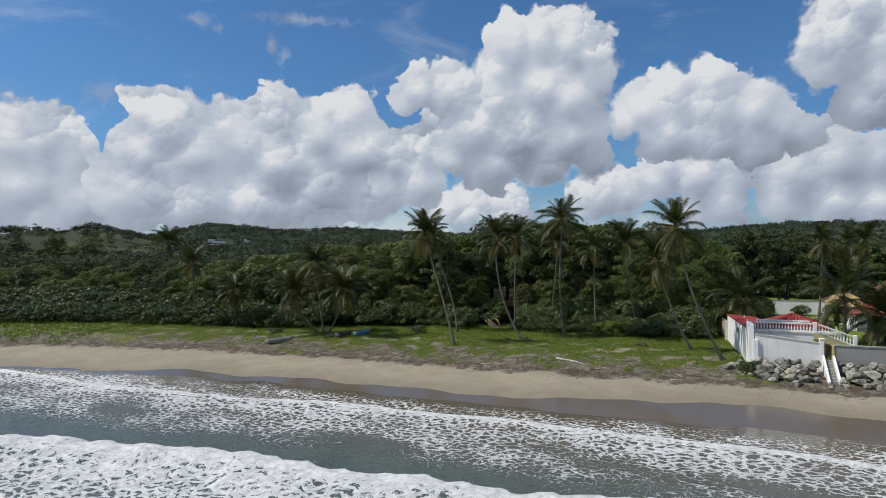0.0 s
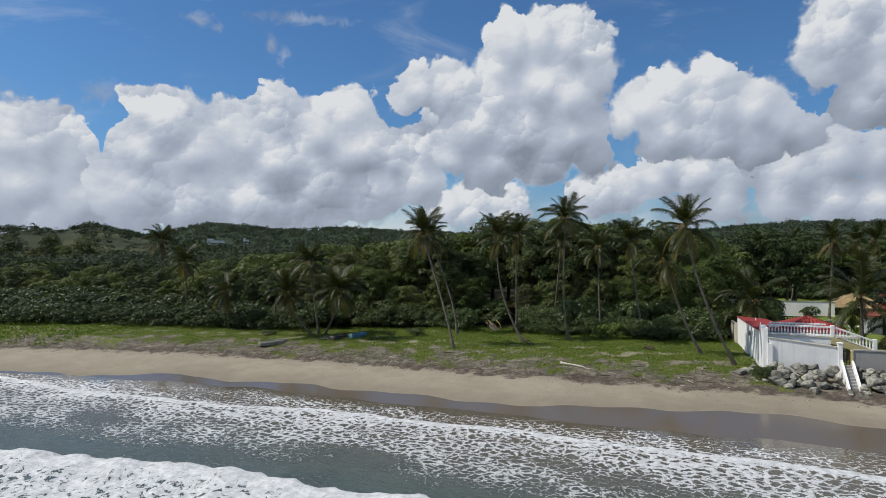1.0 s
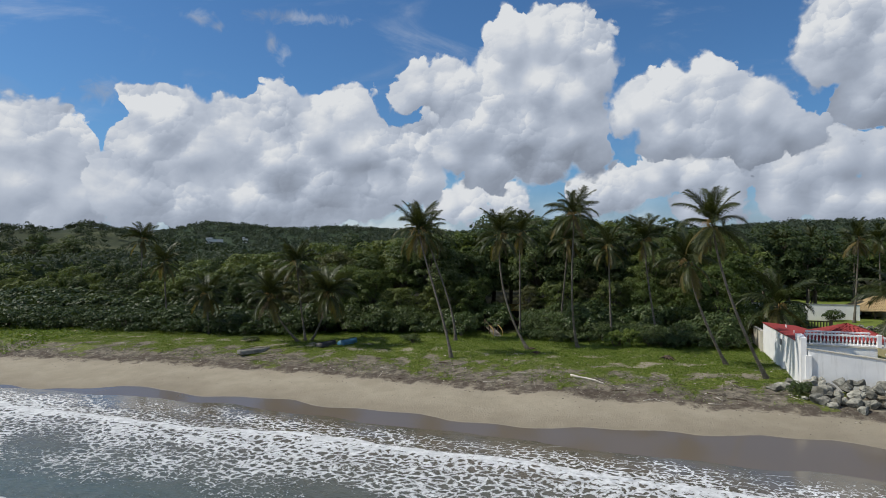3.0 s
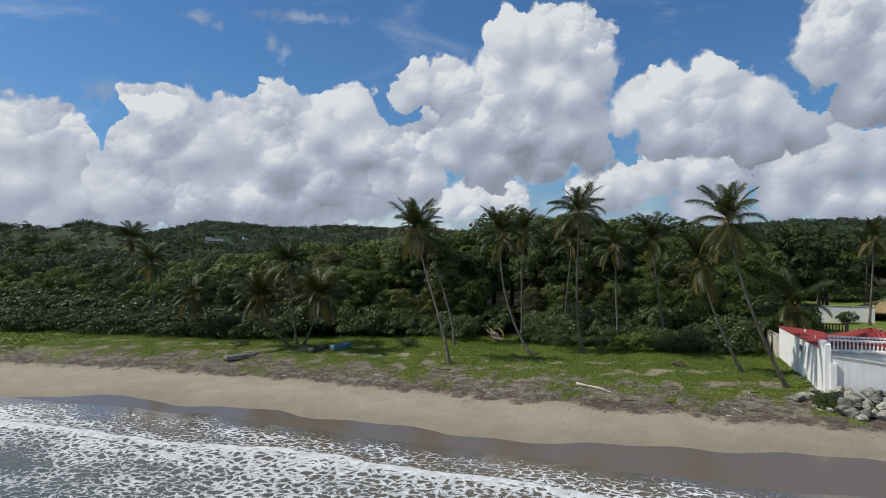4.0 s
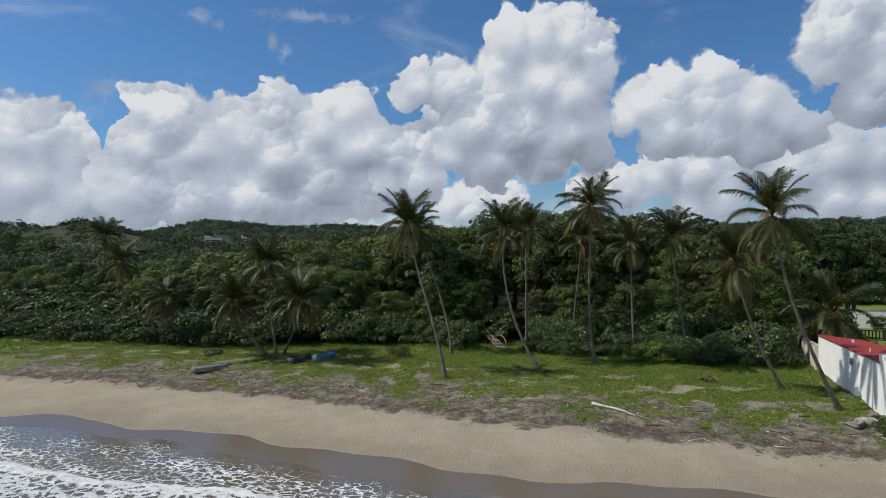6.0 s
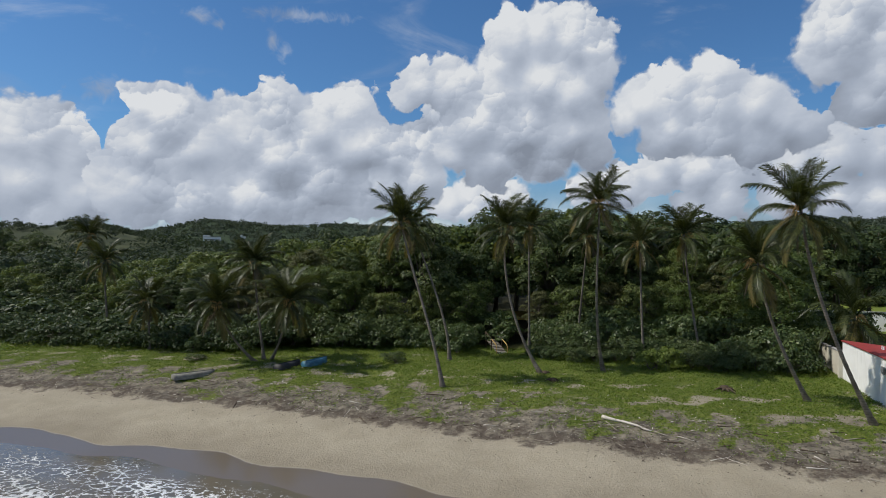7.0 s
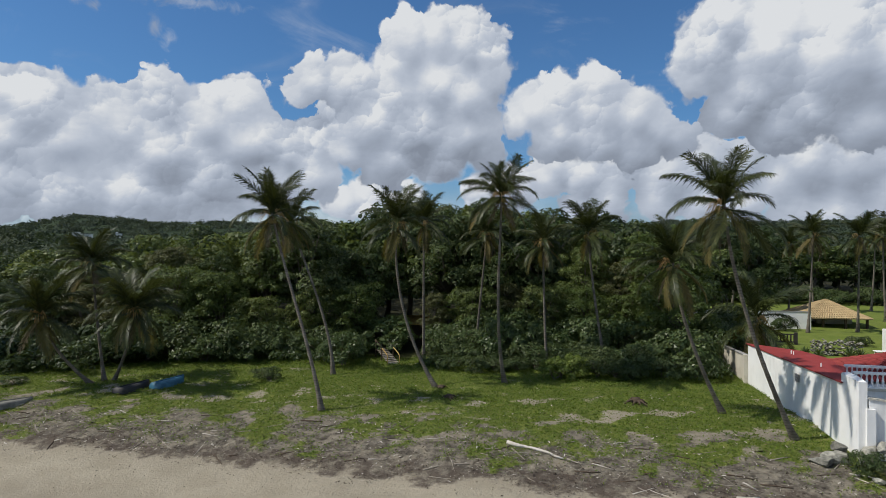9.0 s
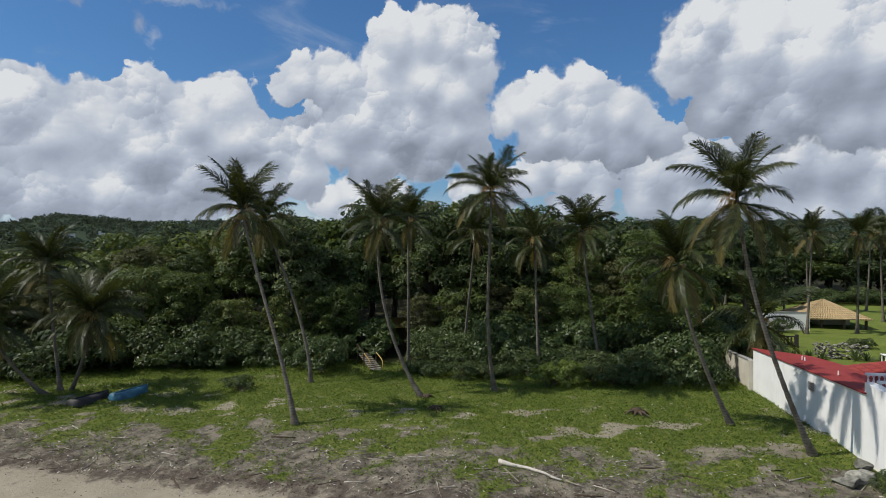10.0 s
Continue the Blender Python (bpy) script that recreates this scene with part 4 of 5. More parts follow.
x = -112.0
while x < 0.5:
    e = wood_edge(x)
    low = -24.5 < x < -20.5
    kind = r.choice(DEEP if x < -58 else WEST) if x < -50 else NEAR[4] if low or r.random() < 0.8 else NEAR[3]
    plant(kind, x, e + r.uniform(0.4, 1.6), r.uniform(2.8, 3.6) if low else r.uniform(4.5, 6.5) if x < -45 else r.uniform(4.5, 8.0), r)
    x += r.uniform(2.8, 3.8)
x = -116.0
while x < 1.0:
    e = wood_edge(x)
    if not -25.8 < x < -21.6:
        plant(r.choice(DEEP if x < -58 else WEST if x < -45 else PICK), x, e + r.uniform(3.0, 5.0), canopy_top(x, e) * r.uniform(0.68, 0.95), r, 1.05)
    x += r.uniform(3.2, 4.4)
x = -120.0
while x < 2.0:
    e = wood_edge(x)
    plant(r.choice(DEEP), x, e + r.uniform(7.5, 10.5), canopy_top(x, e) * r.uniform(0.88, 1.08), r, 1.1)
    x += r.uniform(3.6, 5.0)
for x, y, h in ((4.6, 101.5, 10.5), (7.6, 103.5, 11.5), (10.6, 102.0, 10.0), (6.0, 108.0, 12.0), (12.6, 107.0, 11.0), (9.4, 110.0, 12.0)):
    plant(DEEP[0], x, y, h, r)
behind = []
for row in range(9):
    x = -140.0 - row * 9
    while x < 46.0:
        y = max(wood_edge(min(x, 1)) + 14, 139 if x > 1 else 0) + row * 6.5 + r.uniform(-2, 2)
        if not (x > 1.0 and y < 136):
            if row < 2:
                plant(r.choice(DEEP), x, y, canopy_top(x, y) * r.uniform(0.88, 1.1), r, 1.15)
            else:
                behind.append((x, y, float(ground_height(x, y)) + canopy_top(x, y) * r.uniform(0.58, 0.80)))
        x += r.uniform(4.6, 7.2)
for i, t in enumerate(TREES + BACK):
    t.location = (-150 - 6 * i, 118, 2.3)


def far_woods(name, label, spots, leaves, size, rad, seed, mat=M_LEAF_FAR):
    rng = np.random.RandomState(seed)
    spots = np.array(spots)
    n = len(spots)
    centres = np.concatenate([spots + rng.normal(size=(n, 3)) * np.array([rad * 0.5, rad * 0.5, rad * 0.22]) for _ in range(3)])
    radii = rad * (0.5 + 0.4 * rng.rand(len(centres)))
    ob = new(name, quads_mesh(name, leaf_cloud(centres, radii, leaves * n, size, rng), mat))
    return tagged(ob, label, "far trees", kind="stuff")


far_woods("wood_behind", "dark green tree crowns of the wood behind its edge", behind, 540, 0.80, 4.6, 6)


def scatter(seed, n, az0, az1, r0, r1, keep):
    rng = np.random.RandomState(seed)
    a, d = np.radians(rng.uniform(az0, az1, n)), np.sqrt(rng.uniform(r0 ** 2, r1 ** 2, n))
    x, y = d * np.sin(a), d * np.cos(a)
    ok = keep(x, y, d, np.degrees(a), rng)
    return x[ok], y[ok], d[ok]


x, y, d = scatter(3, 1950, -63, 30, 125, 420, lambda x, y, d, a, rng: ((y > 140) | (x < -100)) & (y > 75) & ~in_lawn(x, y) & ((x < 60) | (y > 60)))
far_woods("woods_middle", "dark green woods stretching inland", np.stack([x, y, ground_height(x, y) + 3.6 + 1.2 * ripple(x, y, 30, 2)], -1), 110, 1.35, 4.6, 7)
# these crowns carry the haze in their leaf colour
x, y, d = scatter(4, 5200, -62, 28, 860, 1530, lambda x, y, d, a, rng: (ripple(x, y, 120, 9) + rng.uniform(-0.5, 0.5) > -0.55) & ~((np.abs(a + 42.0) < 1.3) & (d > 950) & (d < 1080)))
far_woods("woods_on_hills", "woods covering the far hills, haze put into their grey-green", np.stack([x, y, ground_height(x, y) + 2.0], -1), 28, 4.2, 8.5, 8, M_LEAF_HAZED)
x, y, d = scatter(5, 1200, -46, 28, 420, 860, lambda x, y, d, a, rng: rng.rand(len(x)) < 0.9)
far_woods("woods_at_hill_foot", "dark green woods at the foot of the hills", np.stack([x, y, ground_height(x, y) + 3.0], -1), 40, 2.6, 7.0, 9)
x, y, d = scatter(6, 2600, -64, -45.5, 400, 590, lambda x, y, d, a, rng: rng.rand(len(x)) < np.interp(np.abs(d - 558), [0, 22, 60], [0.95, 0.45, 0.25]) * (0.50 + 1.2 * ripple(x, y, 38, 19)))
far_woods("pasture_trees", "scattered dark trees and bushes on the pasture hill", np.stack([x, y, ground_height(x, y) + 1.6], -1), 60, 1.2, 3.4, 10)


# ---- shrubs along the edge of the wood ----
SHRUBBERY = "shrubs along the edge of the wood"
SHRUBS = [make_tree("sea_grape_shrub", "rounded sea grape shrub with large green leaves", 2.2, 2.0, 0.0, 34, 2900, 0.20, M_SHRUB, 31, SHRUBBERY, 3, "shrub"),
          make_tree("sea_grape_shrub", "spreading sea grape shrub with large green leaves", 1.8, 2.3, 0.0, 36, 2900, 0.20, M_SHRUB, 32, SHRUBBERY, 3, "shrub"),
          make_tree("leafy_shrub", "low dark green leafy shrub", 1.5, 1.8, -0.1, 34, 2700, 0.17, M_LEAF, 33, SHRUBBERY, 3, "shrub")]
# western shrubs wear the darkened leaf in place of cloud shadow
FAR_SHRUBS = [make_tree("sea_grape_shrub", "spreading sea grape shrub among the low scrub", 2.0, 2.2, 0.0, 40, 1250, 0.29, M_LEAF_SHADED, 35, SHRUBBERY, 1, "shrub"),
              make_tree("leafy_shrub", "leafy shrub among the low scrub, its green darkened for shade", 1.5, 1.9, -0.1, 36, 1250, 0.26, M_LEAF_SHADED, 36, SHRUBBERY, 1, "shrub")]
M_LIME = foliage("lime_leaf", (0.085, 0.130, 0.020), (0.180, 0.225, 0.038), 0.5, 0.3, 0.1, 0.3)
LIME = make_tree("leafy_shrub", "bright yellow-green low shrub on the grass", 1.2, 1.3, -0.1, 26, 2600, 0.15, M_LIME, 34, SHRUBBERY, 3, "shrub")
r = random.Random(9)
TALL = (2.2, 1.8, 1.5)


def shrub(k, x, y, h, wide=1.0):
    s = h / TALL[k]
    w = s * wide
    return copy_thing(SHRUBS[k], pose(x, y, float(ground_height(x, y)) - 0.05, 0, 0, r.uniform(0, 360)) @ Matrix.Diagonal((w, w, s, 1)))


for k, x, y, h, w in [(0, -1.4, 69.6, 3.0, 0.9), (1, 0.2, 71.4, 2.4, 0.6), (0, -3.9, 69.8, 2.2, 0.9), (1, -0.3, 68.6, 1.5, 0.9), (1, -2.4, 68.2, 1.3, 0.9), (0, -25.4, 67.6, 2.3, 0.9), (1, -27.4, 68.8, 1.8, 0.8),
                      (1, -25.9, 69.8, 2.0, 0.7), (0, -33.2, 67.4, 1.9, 0.9), (1, -36.0, 66.4, 1.9, 0.9), (1, -31.0, 69.0, 1.7, 0.9), (0, -38.8, 67.0, 2.2, 0.9), (1, -42.5, 65.0, 1.9, 0.9), (2, -34.5, 68.8, 2.2, 1),
                      (0, -13.6, 71.4, 3.2, 0.8), (1, -15.2, 72.2, 2.2, 0.9), (0, -11.8, 72.2, 2.6, 0.8), (1, -18.4, 72.6, 2.0, 0.7), (2, -6.5, 70.5, 1.6, 1), (2, -28.0, 61.4, 0.75, 1.2), (2, -46.2, 59.6, 0.9, 1.2), (2, -43.0, 56.6, 0.5, 1.5),
                      (2, 3.4, 52.2, 0.7, 1.0)]:
    shrub(k, x, y, h, w)
x = -18.5
while x < -4:
    if not -9.9 < x < -7.0:
        shrub(2, x, 68.8 + r.uniform(-0.8, 0.9) + 0.05 * (x + 4), r.uniform(0.8, 1.3), 1.15)
    shrub(2, x + 0.7, 70.6 + r.uniform(-0.5, 0.8), r.uniform(1.1, 1.7), 1.1)
    x += r.uniform(1.3, 2.0)
for x, y, h in ((-9.5, 66.0, 1.15), (-8.3, 66.6, 1.25)):
    copy_thing(LIME, pose(x, y, float(ground_height(x, y)) - 0.05, 0, 0, r.uniform(0, 360)) @ Matrix.Diagonal((0.95, 0.8, h, 1)))
shrub(2, -7.0, 67.4, 1.3, 1.0), shrub(2, -5.6, 67.6, 1.2, 1.0), shrub(2, -4.5, 67.3, 1.0, 1.0)
x = -100.0
while x < -42:
    front = float(np.interp(x, [-130, -81, -66, -53, -43], [38, 52.6, 56.6, 58.6, 61.5]))
    back = wood_edge(x)
    y = front + r.uniform(0, 0.8)
    while y < back + 1.0:
        k = r.choice((0, 0, 1, 1, 1))
        h = r.uniform(0.8, 2.0) + 0.10 * (y - front)
        w = h / (2.0, 1.5)[k]
        px = x + r.uniform(-0.8, 0.8)
        copy_thing(FAR_SHRUBS[k], pose(px, y, float(ground_height(px, y)) - 0.05, 0, 0, r.uniform(0, 360)) @ Matrix.Diagonal((w * r.uniform(0.9, 1.3), w * r.uniform(0.9, 1.3), w, 1)))
        y += r.uniform(1.9, 2.6)
    x += r.uniform(2.4, 3.2)
x = -41.0
while x < 1.0:
    if not -23.4 < x < -20.6:
        shrub(r.choice((0, 2)), x, wood_edge(x) - r.uniform(0.2, 2.0), r.uniform(1.8, 3.4), 1.0)
    x += r.uniform(1.9, 2.8)
for i, t in enumerate(SHRUBS + [LIME] + FAR_SHRUBS):
    t.location = (-47.0 - 2.6 * i, 64.6 - 0.6 * i, float(ground_height(-47.0 - 2.6 * i, 64.6 - 0.6 * i)) - 0.05)


# ---- plants and litter lying on the ground ----
def ground_cover(name, label, category, n, x0, x1, y0, y1, keep, size, lift, mat, seed, tilt=0.5, long=0.5):
    rng = np.random.RandomState(seed)
    x, y = rng.uniform(x0, x1, n), rng.uniform(y0, y1, n)
    ok = keep(x, y, rng)
    x, y = x[ok], y[ok]
    n = len(x)
    s = size * (0.6 + 0.9 * rng.rand(n) ** 2)[:, None]
    p = np.stack([x, y, ground_height(x, y) + lift * rng.rand(n)], -1)
    nrm = rng.normal(size=(n, 3)) * tilt + np.array([0, 0, 1.0])
    nrm /= np.linalg.norm(nrm, axis=1)[:, None]
    a = np.cross(nrm, rng.normal(size=(n, 3)))
    a /= np.linalg.norm(a, axis=1)[:, None]
    b = np.cross(nrm, a)
    c = np.stack([p - a * s, p + a * s * 0.4 - b * s * long, p + a * s + b * s * long], 1)
    c[..., 2] = np.maximum(c[..., 2], ground_height(c[..., 0], c[..., 1]) + 0.004)
    return tagged(new(name, quads_mesh(name, c, mat)), label, category, kind="stuff")


def grassy(x, y, rng):
    return (rng.rand(len(x)) < grass_amount(x, y)) & ~in_lawn(x, y)


ground_cover("creeper", "bright green beach creeper and grass covering the sand", "grass", 330000, -62, 3.4, 50, 72, grassy, 0.050, 0.11, M_CREEPER, 61, 0.8, 0.55)
ground_cover("dry_grass", "dry straw-coloured grass and leaves among the creeper", "grass", 26000, -62, 3.4, 49, 72, lambda x, y, rng: (rng.rand(len(x)) < np.interp(inland(x, y), [6.5, 8.5, 13.0, 20.0], [0.2, 1.0, 0.6, 0.15]) * (0.35 + 0.9 * np.clip(patchy(x * 1.3, y) + 0.3, 0, 1))) & ~in_lawn(x, y), 0.055, 0.09, M_STRAW, 67, 0.7, 0.2)
ground_cover("creeper_west", "bright green beach creeper and grass covering the sand", "grass", 60000, -110, -62, 36, 66, grassy, 0.14, 0.15, M_CREEPER, 62, 0.7, 0.6)
M_LITTER = foliage("dry_litter", (0.085, 0.07, 0.055), (0.50, 0.45, 0.38), 0.9, 0.2, 0.0, 0.02, 0.1)
M_WRACK = foliage("dark_wrack", (0.045, 0.034, 0.026), (0.12, 0.095, 0.07), 0.9, 0.3, 0.0, 0.02, 0.1)


def littered(x, y, rng):
    s = inland(x, y) + 1.5 * patchy(x, y)
    return (rng.rand(len(x)) < np.interp(s, [4.2, 5.6, 6.6, 8.5, 11.0, 16.0], [0.0, 0.08, 1.0, 0.75, 0.25, 0.05])) & (inland(x, y) > 3.6)


def strewn(x, y, rng):
    return (rng.rand(len(x)) < np.interp(inland(x, y), [5.0, 7.0, 9.5, 13.0, 20.0], [0.0, 0.8, 0.7, 0.35, 0.08])) & ~in_lawn(x, y)


ground_cover("sand_specks", "small dark bits of seaweed and shell scattered on the sand", "litter", 5200, -60, 8, 40, 54, lambda x, y, rng: (rng.rand(len(x)) < np.interp(inland(x, y), [1.2, 3.5, 6.5, 7.5], [0.05, 0.35, 1.0, 0.6])) & (inland(x, y) > 1.2) & (inland(x, y) < 8), 0.045, 0.02, M_WRACK, 66, 0.3, 0.5)
ground_cover("beach_litter", "grey and tan sticks, husks and dry leaves strewn along the beach top", "litter", 76000, -90, 8, 40, 60, littered, 0.070, 0.06, M_LITTER, 63, 0.35, 0.16)
ground_cover("pale_litter", "pale driftwood chips and bits scattered over grass and sand", "litter", 9000, -70, 6, 44, 66, strewn, 0.085, 0.06, M_BLEACHED, 65, 0.3, 0.3)
ground_cover("dark_wrack", "dark brown seaweed and roots strewn along the beach top", "litter", 45000, -90, 9, 40, 58, lambda x, y, rng: littered(x, y, rng) & (inland(x, y) + 1.3 * patchy(x, y) < 9.3), 0.07, 0.05, M_WRACK, 64, 0.3, 0.4)


def stick(name, label, p, q, rad, mat, seed, kinks=5, group="driftwood on the beach", category="driftwood"):
    rr = random.Random(seed)
    pts, radii = [], []
    for i in range(kinks + 1):
        t = i / kinks
        x, y = p[0] + (q[0] - p[0]) * t, p[1] + (q[1] - p[1]) * t
        bend = rr.uniform(-1, 1) * rad * 0.5
        x, y = x + bend, y + bend
        pts.append((x, y, float(ground_height(x, y)) + rad * 0.55))
        radii.append(rad * (1 - 0.6 * t) * rr.uniform(0.85, 1.15))
    v, f = tube(pts, radii, 8)
    return tagged(new(name, mesh_of(name, v, f, mat, True)), label, category, group)


stick("driftwood_log", "long bleached white driftwood log lying on the litter", (-11.1, 52.8), (-8.5, 51.7), 0.10, M_BLEACHED, 8, 7)
stick("driftwood_log", "broken grey wood piece beside the bleached log", (-8.4, 51.66), (-7.7, 51.4), 0.045, M_WOOD, 2, 3)
r = random.Random(14)
for i in range(150):
    x = r.uniform(-45, 3)
    y = SHORE + float(shore_shift(x)) + r.uniform(6.0, 10.5)
    a, n = r.gauss(0, 0.6), r.uniform(0.35, 1.2)
    stick("driftwood_stick", "grey weathered driftwood stick on the beach litter", (x, y), (x + n * math.cos(a), y + n * math.sin(a)), r.uniform(0.014, 0.042), r.choice((M_WOOD, M_WOOD, M_DARKWOOD, M_DARKWOOD, M_BLEACHED)), 100 + i, 4)


def root_stump(label, x, y, size, seed, mat):
    rr = random.Random(seed)
    z = float(ground_height(x, y))
    pieces = [tube([(0, 0, -0.1), (rr.uniform(-0.1, 0.1), 0, size * 0.45)], [size * 0.4, size * 0.3], 9)]
    for i in range(9):
        a = i * 0.7 + rr.uniform(-0.2, 0.2)
        n = size * rr.uniform(0.6, 1.2)
        pieces.append(tube([(0, 0, size * 0.3), (n * 0.5 * math.cos(a), n * 0.5 * math.sin(a), size * rr.uniform(0.15, 0.4)), (n * math.cos(a), n * math.sin(a), 0.0)], [size * 0.12, size * 0.09, size * 0.03], 5))
    v, f = joined(pieces)
    ob = new("tree_stump", mesh_of("tree_stump", v, f, mat, True))
    ob.location = (x, y, z)
    return tagged(ob, label, "stump", "stumps on the grass")


root_stump("dark uprooted palm stump lying on the grass", -4.8, 60.4, 0.75, 3, M_DARKWOOD)
root_stump("grey-brown stump standing on the grass", -15.2, 59.0, 0.55, 4, M_DARKWOOD)
root_stump("dark roots at the foot of a bent palm", -16.5, 62.4, 0.5, 5, M_DARKWOOD)


# ---- boats ----
def boat(name, label, at, heading, length, beam, depth, outer, inner, upside=False):
    root = thing(name, label, "boat", "small boats drawn up under the palms")
    n, k = 14, 9
    def section(shrink, drop):
        verts = []
        for i in range(n + 1):
            t = i / n
            w = beam / 2 * min(1.0, (math.sin(math.pi * min(t * 0.62 + 0.38, 1.0)) ** 0.6 + 0.02) if t > 0.3 else 0.80 + 0.2 * t / 0.3) - shrink
            sheer = depth * (1 + 0.35 * max(0, t - 0.5) ** 2 * 4)
            for j in range(k + 1):
                a = math.pi * j / k
                verts.append(((t - 0.5) * (length - 2 * shrink), -max(w, 0.01) * math.copysign(abs(math.cos(a)) ** 0.6, math.cos(a)), sheer - (sheer - drop) * math.sin(a) ** 0.6))
        faces = [(i * (k + 1) + j, (i + 1) * (k + 1) + j, (i + 1) * (k + 1) + j + 1, i * (k + 1) + j + 1) for i in range(n) for j in range(k)]
        faces.append(tuple(range(k + 1)))
        return verts, faces
    v, f = section(0.0, 0.0)
    child("hull", mesh_of("hull", v, f, outer, True), root)
    v, f = section(0.05, 0.06)
    child("lining", mesh_of("lining", v, f, inner, True), root, "weathered inside of the hull")
    rail = []
    for side in (0, k):
        pts = [Vector(section(0.02, 0.0)[0][i * (k + 1) + side]) for i in range(n + 1)]
        rail.append(tube(pts, [0.045] * (n + 1), 6))
        child("gunwale", mesh_of("gunwale", *rail[-1], outer, True), root)
    if upside:
        keel = [((i / 12 - 0.5) * length * 0.94, 0, -0.02) for i in range(13)]
        child("keel", mesh_of("keel", *tube(keel, [0.035] * 13, 6), inner, True), root)
    for t in (-0.28, 0.02, 0.27):
        bm = box(bmesh.new(), t * length - 0.12, t * length + 0.12, -beam * 0.44, beam * 0.44, depth * 0.68, depth * 0.74, 0.008)
        part("thwart", bm, inner, root)
    x, y = at
    z = float(ground_height(x, y))
    root.matrix_basis = pose(x, y, z + (depth * 1.05 if upside else 0.02), 180 if upside else 9, 0, heading)
    return root


boat("rowing_boat", "blue painted wooden rowing boat on the grass", (-33.2, 58.6), 84, 2.5, 1.1, 0.42, M_BLUE, M_BLUE, True)
boat("rowing_boat", "dark weathered rowing boat in the palm shade", (-34.7, 57.2), 84, 2.5, 1.0, 0.36, M_BLACKHULL, M_BLACKHULL, True)
boat("skiff", "weathered grey-brown upturned wooden skiff lying on the grass", (-39.4, 52.6), 60, 2.9, 0.95, 0.36, M_WHITEHULL, M_WHITEHULL, True)


# ---- rocks below the sea wall ----
def rock_mesh(seed):
    """An angular boulder: a ball cut by planes and roughened."""
    rr = random.Random(seed)
    bm = bmesh.new()
    bmesh.ops.create_icosphere(bm, subdivisions=3, radius=0.5)
    off = Vector((seed * 7.1, seed * 3.3, seed * 1.7))
    cuts = [(Vector((rr.gauss(0, 1), rr.gauss(0, 1), rr.gauss(0, 1))).normalized(), rr.uniform(0.22, 0.40)) for _ in range(16)]
    for v in bm.verts:
        for n, d in cuts:
            over = v.co.dot(n) - d
            if over > 0:
                v.co -= n * over * 0.92
        v.co *= 1.35 + noise.noise(v.co * 3.0 + off) * 0.16 + noise.noise(v.co * 9.0 + off) * 0.07
    me = bpy.data.meshes.new("rock")
    bm.to_mesh(me)
    bm.free()
    me.materials.append(M_ROCK)
    return me


ROCKS = [rock_mesh(i) for i in range(9)]
r = random.Random(77)


def rock(x, y, z, w, d, h):
    ob = new("rock", r.choice(ROCKS))
    ob.matrix_basis = pose(x, y, z, r.uniform(-15, 15), r.uniform(-15, 15), r.uniform(0, 360)) @ Matrix.Diagonal((w, d, h, 1))
    return tagged(ob, "rounded grey boulder of the rock bank below the sea wall", "rock", "rock bank below the sea wall")


for x, y, w, h in ((2.0, 52.9, 0.9, 0.5), (2.7, 53.1, 1.0, 0.5), (2.9, 53.5, 0.8, 0.4), (3.1, 54.0, 0.8, 0.7), (3.9, 53.2, 1.1, 0.9), (4.4, 51.2, 1.2, 0.6), (5.1, 51.1, 0.7, 0.5), (4.9, 52.0, 1.0, 1.1), (3.6, 51.5, 0.5, 0.3)):
    rock(x, y, float(ground_height(x, y)) + h * 0.25, w, w * 0.75, h)
x = 4.5
while x < 22:
    if not 8.2 < x < 9.6:
        for y, lift, size in ((50.6, 0.05, 0.8), (51.2, 0.20, 0.8), (51.8, 0.40, 0.8), (52.4, 0.62, 0.75), (53.0, 0.85, 0.65)):
            if r.random() < (0.62 if y < 51 else 0.95):
                w = size * r.uniform(0.65, 1.35)
                px, py = x + r.uniform(-0.4, 0.4), y + r.uniform(-0.25, 0.2)
                rock(px, py, float(ground_height(px, min(py, 52.0))) + lift + 0.05, w, w * r.uniform(0.6, 0.9), w * r.uniform(0.5, 0.8))
    else:
        for y in (50.3, 50.8):
            w = r.uniform(0.35, 0.6)
            rock(x + r.uniform(-0.3, 0.3), y, float(ground_height(x, y)) + 0.02, w, w * 0.8, w * 0.45)
    x += r.uniform(0.45, 0.7)


# ---- the white terrace house by the sea ----
A, B = (2.7, 67.8), (3.55, 54.9)
house = thing("terrace_house", "white rendered seaside house with red sloping roofs and a terrace", "house")
bm = prism(bmesh.new(), [A, B, (B[0] + 0.22, B[1]), (A[0] + 0.22, A[1])], 1.2, [4.78, 4.96, 4.96, 4.78])
part("side_wall", bm, M_WHITE, house, "blank white rendered side wall")
bm = prism(bmesh.new(), [(2.62, 67.95), (3.46, 54.86), (4.75, 55.75), (5.15, 61.5), (4.75, 64.3)], [4.80, 4.98, 5.0, 5.02, 4.95], [4.86, 5.04, 5.06, 5.08, 5.01])
part("sheet_roof", bm, M_RED_SHEET, house, "red painted sloping roof")
bm = prism(bmesh.new(), [(2.94, 67.75), (3.78, 55.0), (4.6, 55.75), (9.3, 56.0), (9.3, 62.3), (5.05, 61.45), (4.65, 64.2)], 1.3, 4.76)
part("body", bm, M_WHITE, house)
